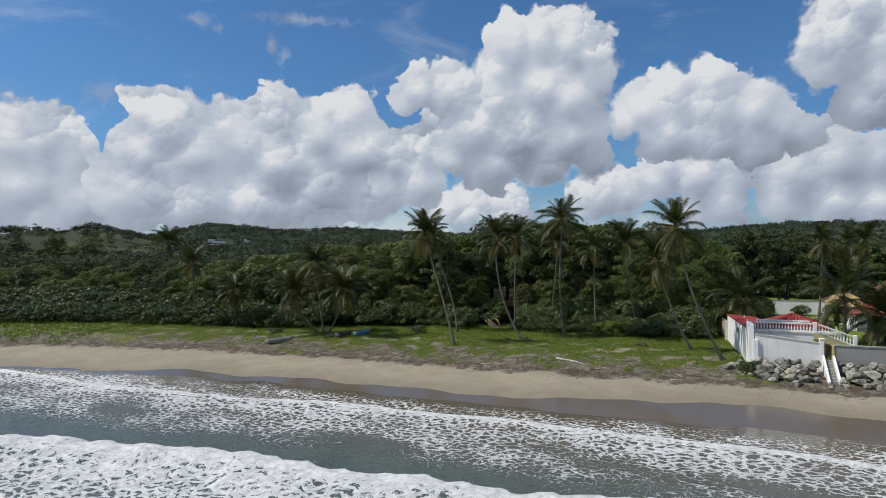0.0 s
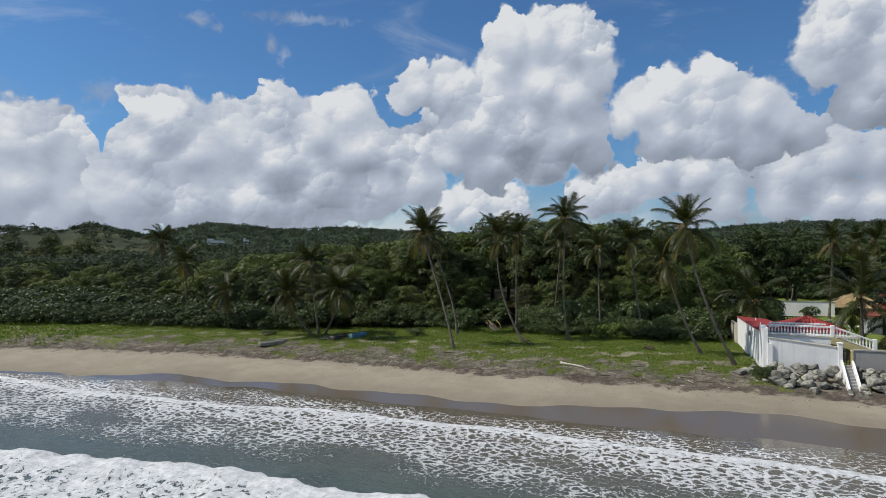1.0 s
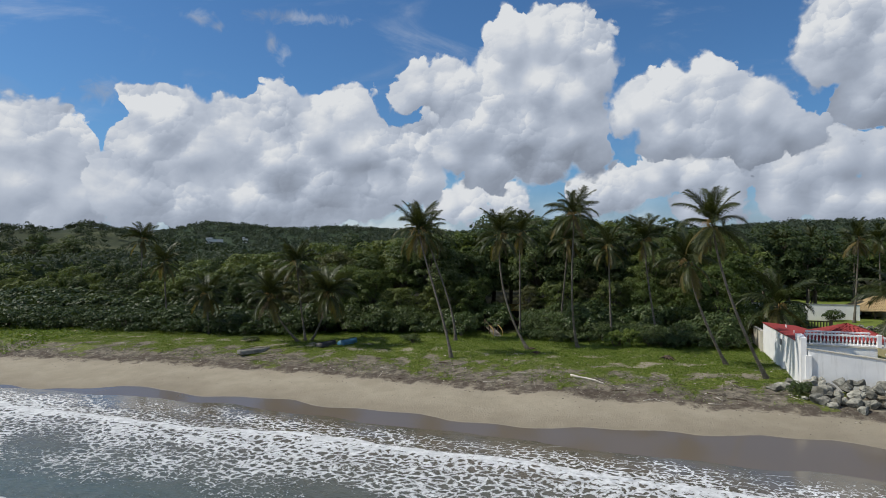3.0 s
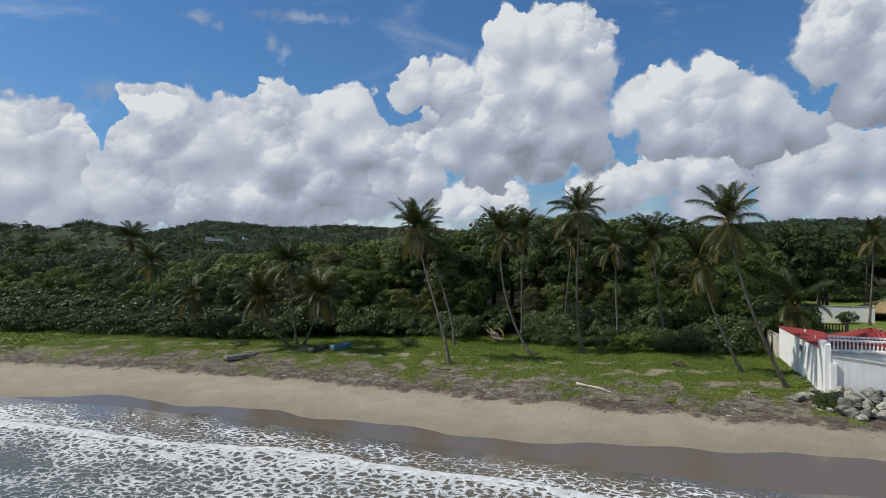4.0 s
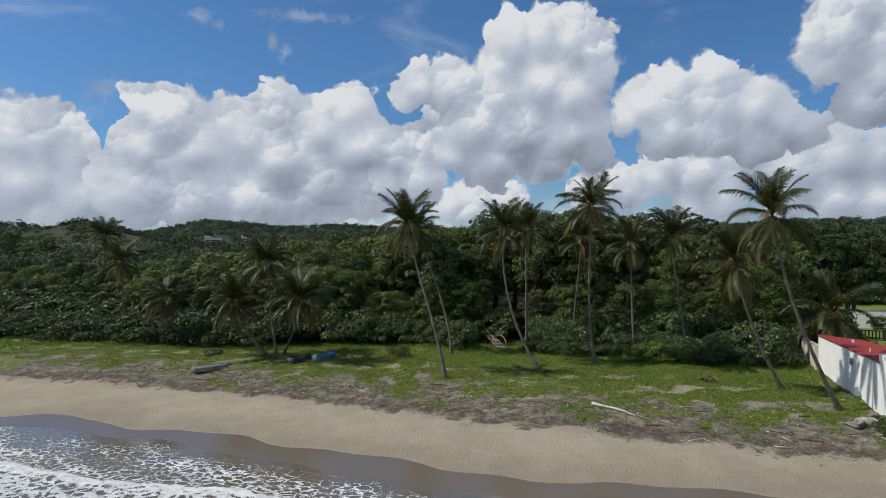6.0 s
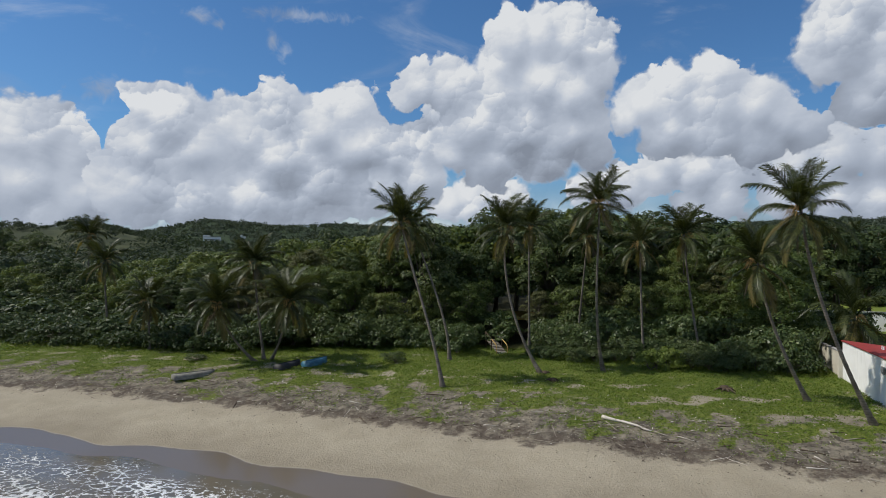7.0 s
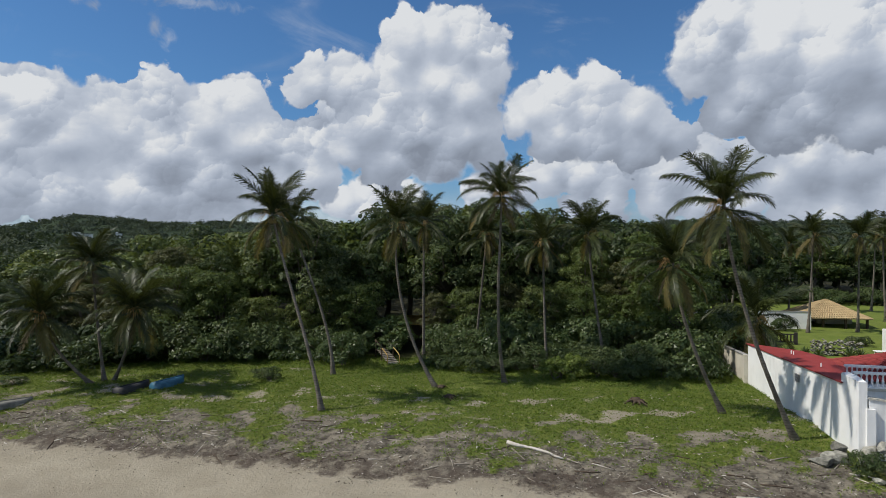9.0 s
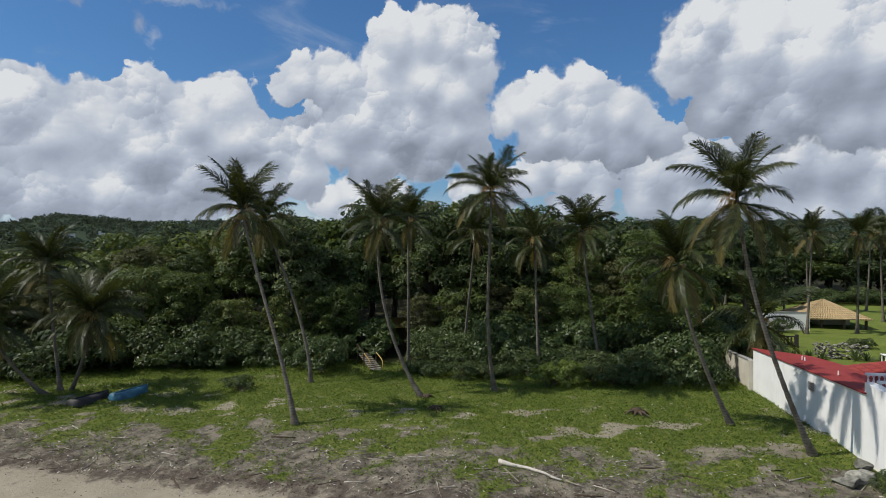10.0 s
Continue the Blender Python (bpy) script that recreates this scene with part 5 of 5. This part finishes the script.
bm = prism(bmesh.new(), [(3.52, 55.05), (3.66, 53.6), (3.98, 53.58), (3.95, 54.6), (3.90, 55.3)], 1.4, [5.42, 5.30, 5.30, 5.42, 5.42])
part("corner_pier", bm, M_WHITE, house, "tall white corner pier")
vent = child("vent", bpy.data.meshes.new("vent"), house, "square pierced vent block")
bm = bmesh.new()
vx, vy, vz = 3.15, 59.8, 4.25
for i in range(4):
    box(bm, vx - 0.03, vx + 0.05, vy - 0.26 + i * 0.155, vy - 0.22 + i * 0.155, vz - 0.2, vz + 0.2)
for i in range(4):
    box(bm, vx - 0.03, vx + 0.05, vy - 0.26, vy + 0.245, vz - 0.2 + i * 0.12, vz - 0.165 + i * 0.12)
bm.to_mesh(vent.data)
bm.free()
vent.data.materials.append(M_CONCRETE)
# dark sheet in place of the shade behind the vent bars
bm = box(bmesh.new(), vx - 0.01, vx + 0.04, vy - 0.25, vy + 0.24, vz - 0.19, vz + 0.19)
part("vent_back", bm, M_INSIDE, house)
for y, z in ((63.2, 4.93), (62.8, 4.94), (58.6, 5.0)):
    bm = bmesh.new()
    bmesh.ops.create_cone(bm, cap_ends=True, segments=8, radius1=0.035, radius2=0.03, depth=0.2, matrix=Matrix.Translation((3.9, y, z + 0.15)))
    part("roof_pipe", bm, M_WHITE, house)
# terrace
bm = prism(bmesh.new(), [(4.0, 55.22), (8.2, 55.1), (8.2, 57.2), (4.0, 57.2)], 1.4, 4.62)
part("terrace_wall", bm, M_WHITE, house)
bm = prism(bmesh.new(), [(3.97, 55.16), (10.0, 55.0), (10.0, 57.0), (3.97, 57.2)], 4.625, 4.74)
part("terrace_slab", bm, M_CREAM, house)
bm = prism(bmesh.new(), [(8.35, 56.2), (8.65, 56.2), (8.65, 56.5), (8.35, 56.5)], 2.4, 4.62)
part("terrace_post", bm, M_CREAM, house)
# tiled hip roof
apex = Vector((7.3, 59.3, 5.8))
eave = [Vector((4.8, 56.2, 4.95)), Vector((9.5, 56.2, 4.95)), Vector((9.5, 62.5, 4.95)), Vector((5.2, 61.5, 4.98))]


def tiled_slope(parent, a, b, top, mat, row=0.32, width=0.26, thick=0.05, limit=300):
    """Rows of slightly overlapping curved tiles on a triangular or trapezoid slope from a-b up to top (one or two points)."""
    t0, t1 = (top, top) if isinstance(top, Vector) else top
    up = ((t0 + t1) / 2 - (a + b) / 2)
    rows = max(2, round(up.length / row))
    nrm = (b - a).cross(up).normalized()
    pieces = []
    for i in range(rows):
        l0, r0 = a.lerp(t0, i / rows), b.lerp(t1, i / rows)
        l1, r1 = a.lerp(t0, (i + 1.15) / rows), b.lerp(t1, (i + 1.15) / rows)
        n = max(1, round((r0 - l0).length / width))
        for k in range(n):
            p0, p1 = l0.lerp(r0, k / n), l0.lerp(r0, (k + 0.94) / n)
            q0, q1 = l1.lerp(r1, k / n), l1.lerp(r1, (k + 0.94) / n)
            m0, m1 = (p0 + p1) / 2 + nrm * thick * 1.7, (q0 + q1) / 2 + nrm * thick * 0.9
            v = [p0 + nrm * 0.012, m0, p1 + nrm * 0.012, q1, m1, q0, p0 - nrm * 0.01, p1 - nrm * 0.01]
            pieces.append((v, [(0, 1, 4, 5), (1, 2, 3, 4), (0, 6, 7, 2, 1)]))
    for v, f in pieces[:limit]:
        c = v[0]
        child("tile", mesh_of("tile", [q - c for q in v], f, mat), parent, m=Matrix.Translation(c))
    if len(pieces) > limit:
        v, f = joined(pieces[limit:])
        tagged(child("tiles", mesh_of("tiles", v, f, mat), parent), kind="stuff")


def hip_roof(parent, corners, ridge, mat, under, tiles=True, limit=300, **kw):
    """A hip roof of four slopes: corners anticlockwise from the front left, ridge of one or two points (left, right)."""
    a, b, c, d = corners
    l, rg = (ridge, ridge) if isinstance(ridge, Vector) else ridge
    v = [a, b, c, d, l, rg] + [q - Vector((0, 0, 0.08)) for q in (a, b, c, d)]
    f = [(0, 1, 5, 4), (1, 2, 5), (2, 3, 4, 5), (3, 0, 4), (6, 9, 8, 7), (0, 6, 7, 1), (1, 7, 8, 2), (2, 8, 9, 3), (3, 9, 6, 0)]
    roof = child("roof", mesh_of("roof", v, f, under), parent)
    if tiles:
        tiled_slope(roof, a, b, (l, rg), mat, limit=limit, **kw)
        tiled_slope(roof, d, a, l, mat, limit=limit, **kw)
        tiled_slope(roof, b, c, rg, mat, limit=0, **kw)
    return roof


hip_roof(house, eave, apex, M_RED_TILE, M_RED_SHEET, limit=110)


def baluster_mesh():
    prof = [(0.055, 0.0), (0.055, 0.05), (0.03, 0.08), (0.06, 0.2), (0.055, 0.28), (0.03, 0.4), (0.035, 0.47), (0.055, 0.5), (0.055, 0.55)]
    verts = [(rad * math.cos(a), rad * math.sin(a), z) for rad, z in prof for a in [2 * math.pi * k / 8 for k in range(8)]]
    faces = [(i * 8 + k, i * 8 + (k + 1) % 8, (i + 1) * 8 + (k + 1) % 8, (i + 1) * 8 + k) for i in range(len(prof) - 1) for k in range(8)]
    return mesh_of("baluster", verts, faces, M_WHITE, True)


BALUSTER = baluster_mesh()


def balustrade(label, p, q, step=0.21, post_at=()):
    """A balustrade from p to q (x, y, z of its foot); both may differ in height."""
    root = thing("balustrade", label, "balustrade", "balustrades of the terrace")
    p, q = Vector(p), Vector(q)
    d = q - p
    n = max(2, round(d.length / step))
    side = Vector((-d.y, d.x, 0)).normalized() * 0.08
    for name, z0, z1, wide in (("bottom_rail", 0.0, 0.07, 1.0), ("top_rail", 0.62, 0.72, 1.25)):
        s = side * wide
        bm = bmesh.new()
        vs = [bm.verts.new(v) for z in (z0, z1) for v in (p - s + Vector((0, 0, z)), q - s + Vector((0, 0, z)), q + s + Vector((0, 0, z)), p + s + Vector((0, 0, z)))]
        for f in ((3, 2, 1, 0), (4, 5, 6, 7), (0, 1, 5, 4), (1, 2, 6, 5), (2, 3, 7, 6), (3, 0, 4, 7)):
            bm.faces.new([vs[i] for i in f])
        part(name, bm, M_WHITE, root)
    for i in range(n):
        c = p.lerp(q, (i + 0.5) / n)
        child("baluster", BALUSTER, root, m=Matrix.Translation(c + Vector((0, 0, 0.07))))
    for t in post_at:
        c = p.lerp(q, t)
        part("post", box(bmesh.new(), c.x - 0.13, c.x + 0.13, c.y - 0.13, c.y + 0.13, c.z - 0.05, c.z + 0.8, 0.015), M_WHITE, root)
    return root


balustrade("white balustrade along the terrace front", (4.1, 55.3, 4.74), (8.3, 55.15, 4.74), post_at=(1.0,))
balustrade("white balustrade running down the garden stair", (8.5, 55.15, 4.72), (10.9, 55.05, 3.85), post_at=(1.0,))
balustrade("white balustrade along the back of the terrace", (4.4, 57.1, 4.74), (8.2, 57.0, 4.74))
stair = thing("garden_stair", "cream concrete stair down to the lawn", "stair")
for i in range(5):
    x = 8.3 + i * 0.5
    part("step", box(bmesh.new(), x, x + 0.55, 55.0, 56.6, 4.5 - i * 0.18 - 0.22, 4.55 - i * 0.18, 0.01), M_CREAM, stair)
part("stringer", prism(bmesh.new(), [(8.2, 54.96), (10.9, 54.90), (10.9, 55.0), (8.2, 55.06)], [4.25, 3.3, 3.3, 4.25], [4.72, 3.85, 3.85, 4.72]), M_TRIM, stair, "yellow-trimmed stair side")

# sea wall, gate and stair to the beach
sea_wall = thing("sea_wall", "white rendered sea wall with a yellowed coping", "wall", kind="structure")
part("wall", prism(bmesh.new(), [(4.05, 53.6), (8.35, 53.5), (8.35, 53.72), (4.05, 53.82)], 1.2, [4.60, 4.12, 4.12, 4.60]), M_WHITE, sea_wall)
part("coping", prism(bmesh.new(), [(4.0, 53.55), (8.35, 53.45), (8.35, 53.77), (4.0, 53.87)], [4.604, 4.124, 4.124, 4.604], [4.67, 4.19, 4.19, 4.67]), M_CREAM, sea_wall)
part("pier", prism(bmesh.new(), [(3.92, 53.44), (4.25, 53.43), (4.25, 53.58), (3.92, 53.59)], 1.3, 4.2), M_WHITE, sea_wall)
part("gate_post", box(bmesh.new(), 8.36, 8.64, 53.40, 53.78, 1.4, 4.42, 0.02), M_WHITE, sea_wall)
part("post_cap", box(bmesh.new(), 8.32, 8.68, 53.36, 53.82, 4.424, 4.50, 0.015), M_WHITE, sea_wall)
grey_wall = thing("garden_wall", "bare grey concrete garden wall above the rocks", "wall", kind="structure")
part("wall", prism(bmesh.new(), [(9.3, 53.5), (60, 52.6), (60, 52.85), (9.3, 53.75)], 0.6, 3.98), M_CONCRETE, grey_wall)
part("coping", prism(bmesh.new(), [(9.28, 53.45), (60, 52.55), (60, 52.9), (9.28, 53.8)], 3.984, 4.07), M_CONCRETE, grey_wall)
part("gate_post", box(bmesh.new(), 9.14, 9.29, 53.44, 53.76, 1.6, 4.0, 0.01), M_TRIM, grey_wall, "narrow yellow gate post")
gate = thing("garden_gate", "dark slatted gate at the head of the beach stair", "gate")
for z in (3.1, 3.85):
    part("rail", box(bmesh.new(), 8.66, 9.13, 53.6, 53.64, z, z + 0.06), M_DARKMETAL, gate)
for i in range(5):
    part("slat", box(bmesh.new(), 8.68 + i * 0.09, 8.73 + i * 0.09, 53.58, 53.6, 2.95, 4.0), M_DARKWOOD, gate)
beach_stair = thing("beach_stair", "narrow concrete stair with white sloping side walls", "stair")
for i in range(9):
    y = 53.5 - i * 0.27
    part("step", box(bmesh.new(), 8.64, 9.14, y - 0.28, y, 1.0, 2.95 - i * 0.17, 0.01), M_CONCRETE, beach_stair)
for x in (8.48, 9.15):
    part("side_wall", prism(bmesh.new(), [(x, 53.38), (x, 50.95), (x + 0.15, 50.95), (x + 0.15, 53.38)], [1.2, 1.0, 1.0, 1.2], [3.30, 1.75, 1.75, 3.30]), M_WHITE, beach_stair, "white sloping stair side wall")

# cream boundary wall behind the house corner
low_wall = thing("boundary_wall", "cream rendered boundary wall with dark capping", "wall", kind="structure")
part("wall", prism(bmesh.new(), [(2.15, 78.0), (2.62, 67.85), (2.80, 67.85), (2.33, 78.0)], 1.5, [3.70, 4.02, 4.02, 3.70]), M_CREAM, low_wall)
part("coping", prism(bmesh.new(), [(2.10, 78.0), (2.57, 67.85), (2.85, 67.85), (2.38, 78.0)], [3.704, 4.024, 4.024, 3.704], [3.78, 4.10, 4.10, 3.78]), M_CONCRETE, low_wall)
for x, y in ((2.32, 74.0), (2.60, 67.98)):
    part("post", box(bmesh.new(), x - 0.13, x + 0.2, y - 0.15, y + 0.15, 1.5, 4.25 if y > 70 else 4.1, 0.015), M_CREAM, low_wall)

# ---- the garden ----
back_wall = thing("white_garden_wall", "long white garden wall at the back of the lawn", "wall", kind="structure")
part("wall", box(bmesh.new(), 3.0, 15.8, 97.0, 97.2, 2.0, 4.45), M_WHITE, back_wall)
part("coping", box(bmesh.new(), 2.95, 15.8, 96.95, 97.25, 4.454, 4.52), M_CONCRETE, back_wall)
fence = thing("garden_railing", "dark balustrade railing on the lawn edge", "railing")
for z in (2.75, 3.42):
    part("rail", box(bmesh.new(), 5.4, 10.6, 85.0, 85.12, z, z + 0.1), M_INSIDE, fence)
for i in range(19):
    part("baluster", box(bmesh.new(), 5.5 + i * 0.28, 5.6 + i * 0.28, 85.0, 85.1, 2.85, 3.42), M_INSIDE, fence)
for i in range(2):
    part("post", box(bmesh.new(), 5.2 + i * 5.4, 5.45 + i * 5.4, 84.95, 85.2, 2.2, 3.65), M_INSIDE, fence)

gazebo = thing("gazebo", "open garden pavilion with tan tiled hip roof", "pavilion")
hip_roof(gazebo, [Vector((15.3, 99.6, 3.62)), Vector((22.7, 99.6, 3.62)), Vector((22.7, 106.4, 3.62)), Vector((15.3, 106.4, 3.62))], Vector((19.2, 103.0, 5.5)), M_TAN, M_TAN, limit=150, row=0.36, width=0.25, thick=0.045)
for x in (15.8, 18.0, 20.2, 22.3):
    for y in (100.1, 105.9):
        part("post", box(bmesh.new(), x - 0.11, x + 0.11, y - 0.11, y + 0.11, 2.2, 3.58, 0.01), M_DARKWOOD, gazebo)
part("back_wall", box(bmesh.new(), 15.8, 22.3, 106.0, 106.15, 2.2, 3.58), M_WHITE, gazebo)
part("half_wall", box(bmesh.new(), 18.5, 22.3, 104.0, 104.2, 2.2, 3.2), M_CREAM, gazebo)
part("plinth", box(bmesh.new(), 15.5, 22.5, 99.8, 106.2, 1.9, 2.42, 0.02), M_CONCRETE, gazebo)

villa = thing("villa", "white garden villa with red clay tiled hip roofs", "house")
part("wall", box(bmesh.new(), 15.6, 24.0, 77.9, 80.4, 2.0, 4.7), M_WHITE, villa)
part("porch_wall", box(bmesh.new(), 14.7, 15.3, 76.7, 77.6, 2.0, 4.5), M_WHITE, villa)
hip_roof(villa, [Vector((14.4, 76.2, 4.55)), Vector((20.0, 76.2, 4.55)), Vector((20.6, 80.2, 4.55)), Vector((15.9, 80.2, 4.55))], (Vector((16.6, 78.2, 5.7)), Vector((18.4, 78.2, 5.7))), M_CLAY, M_CLAY, limit=80, row=0.4, width=0.34)
hip_roof(villa, [Vector((16.8, 80.6, 6.2)), Vector((27.0, 80.6, 6.2)), Vector((28.0, 86.0, 6.2)), Vector((18.6, 86.0, 6.2))], (Vector((19.8, 83.3, 8.0)), Vector((24.0, 83.3, 8.0))), M_CLAY, M_CLAY, limit=80, row=0.4, width=0.34)
part("upper_wall", prism(bmesh.new(), [(17.4, 81.0), (26.4, 81.0), (27.4, 85.6), (19.2, 85.6)], 2.0, 6.15), M_WHITE, villa)
# no hole in the wall: a dark panel paints the porch shade
door = part("doorway", box(bmesh.new(), 16.6, 18.0, 77.84, 77.896, 2.3, 4.3), M_INSIDE, villa, "dark panel standing in for the shaded porch opening")
part("door_frame", box(bmesh.new(), 16.5, 16.6, 77.80, 77.896, 2.3, 4.4), M_CREAM, door)
for i in range(4):
    part("porch_step", box(bmesh.new(), 15.6, 16.3, 76.7 + i * 0.25, 76.95 + i * 0.25, 2.0, 2.5 + i * 0.16), M_CREAM, villa)
for x in (17.9, 19.7):
    part("porch_post", box(bmesh.new(), x - 0.1, x + 0.1, 76.5, 76.7, 2.0, 4.53), M_WHITE, villa)
table = thing("garden_table", "white covered table on the lawn by the villa", "table", at=(13.9, 76.0, float(ground_height(13.9, 76.0))))
part("tabletop", box(bmesh.new(), -0.6, 0.6, -0.35, 0.35, 0.68, 0.74, 0.01), M_WHITE, table)
for x in (-0.5, 0.5):
    for y in (-0.28, 0.28):
        part("leg", box(bmesh.new(), x - 0.03, x + 0.03, y - 0.03, y + 0.03, 0, 0.68), M_WHITE, table)

heap = thing("stone_wall", "low dry wall of stacked grey stones on the lawn", "stone wall")
r = random.Random(31)
for i in range(190):
    t = r.random()
    x, y = 10.6 + 3.2 * t, 80.6 - 1.2 * t
    top = 0.85 + 0.45 * math.sin(math.pi * (0.15 + 0.6 * t))
    w = r.uniform(0.20, 0.34)
    ob = child("stone", r.choice(ROCKS), heap, m=pose(x, y + r.uniform(-0.3, 0.3), float(ground_height(x, y)) + r.random() * top, r.uniform(-20, 20), r.uniform(-20, 20), r.uniform(0, 360)) @ Matrix.Diagonal((w, w * 0.8, w * 0.5, 1)))


def agave(x, y, size, seed):
    rr = random.Random(seed)
    verts, faces = [], []
    for i in range(26):
        a, e = i * 2.4, radians(rr.uniform(15, 80))
        d = Vector((math.cos(a) * math.cos(e), math.sin(a) * math.cos(e), math.sin(e)))
        s = Vector((-math.sin(a), math.cos(a), 0)) * size * 0.07
        b = len(verts)
        mid = d * size * 0.55
        verts += [-s * 0.6, s * 0.6, mid + s, mid - s, d * size + Vector((0, 0, -size * 0.12))]
        faces += [(b, b + 1, b + 2, b + 3), (b + 3, b + 2, b + 4)]
    ob = new("agave_plant", mesh_of("agave_plant", verts, faces, M_SHRUB))
    ob.location = (x, y, float(ground_height(x, y)))
    return tagged(ob, "spiky green agave plant beside the stone wall", "plant", "agaves in the garden")


for i, (x, y, s) in enumerate(((9.8, 79.6, 0.9), (10.6, 79.2, 0.8), (12.6, 78.4, 1.1), (13.4, 78.6, 0.9), (14.6, 79.0, 0.8), (9.0, 80.4, 0.8))):
    agave(x, y, s, i)
for x, y, h in ((15.6, 86.0, 0.8), (16.6, 86.2, 0.8), (7.0, 79.0, 0.9), (8.2, 96.0, 1.2), (12.8, 96.0, 1.3), (26.0, 100, 1.8), (24.6, 97.0, 1.0)):
    shrub(2, x, y, h, 0.8)
x = 3.5
while x < 45:
    shrub(r.choice((0, 1, 2)), x, 133.5 + r.uniform(-1.2, 1.5), r.uniform(1.8, 3.4), 1.1)
    x += r.uniform(1.8, 3.2)
x = 2.9
while x < 7:
    shrub(r.choice((0, 2)), x, r.uniform(78, 92), r.uniform(1.6, 2.8), 0.9)
    x += 0.4
post = new("garden_post", mesh_of("garden_post", *tube([(0, 0, -0.1), (0, 0, 1.1)], [0.07, 0.07], 8), M_WHITE, True))
post.location = (14.3, 75.5, float(ground_height(14.3, 75.5)))
tagged(post, "short white post standing on the lawn", "post")

# ---- wooden stair and hut at the edge of the wood ----
walkway = thing("wooden_stair", "weathered wooden boardwalk stair with yellow handrails", "stair", at=(-21.85, 69.55, 2.1))
walkway.rotation_euler = (0, 0, radians(38))
for i in range(9):
    y = 0.05 + i * 0.32
    part("plank", box(bmesh.new(), -0.42, 0.42, y, y + 0.28, 0.14 + i * 0.085, 0.20 + i * 0.085, 0.006), M_WOOD, walkway)
for i in range(3):
    part("riser", box(bmesh.new(), -0.40, 0.40, -0.12 + i * 0.05, 0.03 + i * 0.005, -0.12 + i * 0.09, -0.04 + i * 0.09), M_CREAM, walkway)
for x in (-0.48, 0.48):
    v, f = tube([(x, 0, -0.1), (x, 0, 0.65), (x, 0.25, 0.82), (x, 1.3, 1.12)], [0.035, 0.035, 0.035, 0.03], 7)
    child("handrail", mesh_of("handrail", v, f, M_YELLOWWOOD, True), walkway, "yellow wooden handrail")
    v, f = tube([(x, 1.3, 1.12), (x, 2.9, 1.6)], [0.03, 0.03], 7)
    child("handrail", mesh_of("handrail", v, f, M_DARKWOOD, True), walkway, "dark upper handrail")
    for y in (1.3, 2.7):
        part("post", box(bmesh.new(), x - 0.04, x + 0.04, y, y + 0.08, -0.1, 0.72 + 0.3 * y), M_DARKWOOD, walkway)
hut = thing("forest_hut", "small wooden hut with an ochre roof among the trees", "hut")
part("wall", box(bmesh.new(), -24.9, -22.6, 80.5, 82.6, 2.1, 3.9), M_DARKWOOD, hut)
part("roof", prism(bmesh.new(), [(-25.2, 80.0), (-22.3, 80.0), (-22.3, 83.0), (-25.2, 83.0)], [3.9, 3.9, 4.4, 4.4], [4.0, 4.0, 4.5, 4.5]), M_YELLOWWOOD, hut)

# ---- white houses on the far hillside ----
for label, az_, d, w in (("flat-roofed white house on the far wooded hillside", -42.2, 1050, 26), ("small white house on the far wooded hillside", -39.7, 1080, 9)):
    x, y = d * math.sin(radians(az_)), d * math.cos(radians(az_))
    z = float(ground_height(x, y))
    home = thing("hill_house", label, "house", "houses on the far hills", at=(x, y, z))
    home.rotation_euler = (0, 0, radians(-az_))
    part("wall", box(bmesh.new(), -w / 2, w / 2, -4, 4, -2, 6.5), M_WHITE, home)
    part("upper_wall", box(bmesh.new(), -w / 2, -w * 0.1, -3.5, 4, 6.5, 9.0), M_WHITE, home)
    # one dark strip on the solid wall paints the shade of the windows
    part("window", box(bmesh.new(), -w * 0.42, w * 0.42, -4.06, -4.0, 1.2, 2.6), M_INSIDE, home)
    part("roof_slab", box(bmesh.new(), -w * 0.55, w * 0.55, -4.8, 4.4, 6.51, 6.9), M_CONCRETE, home)
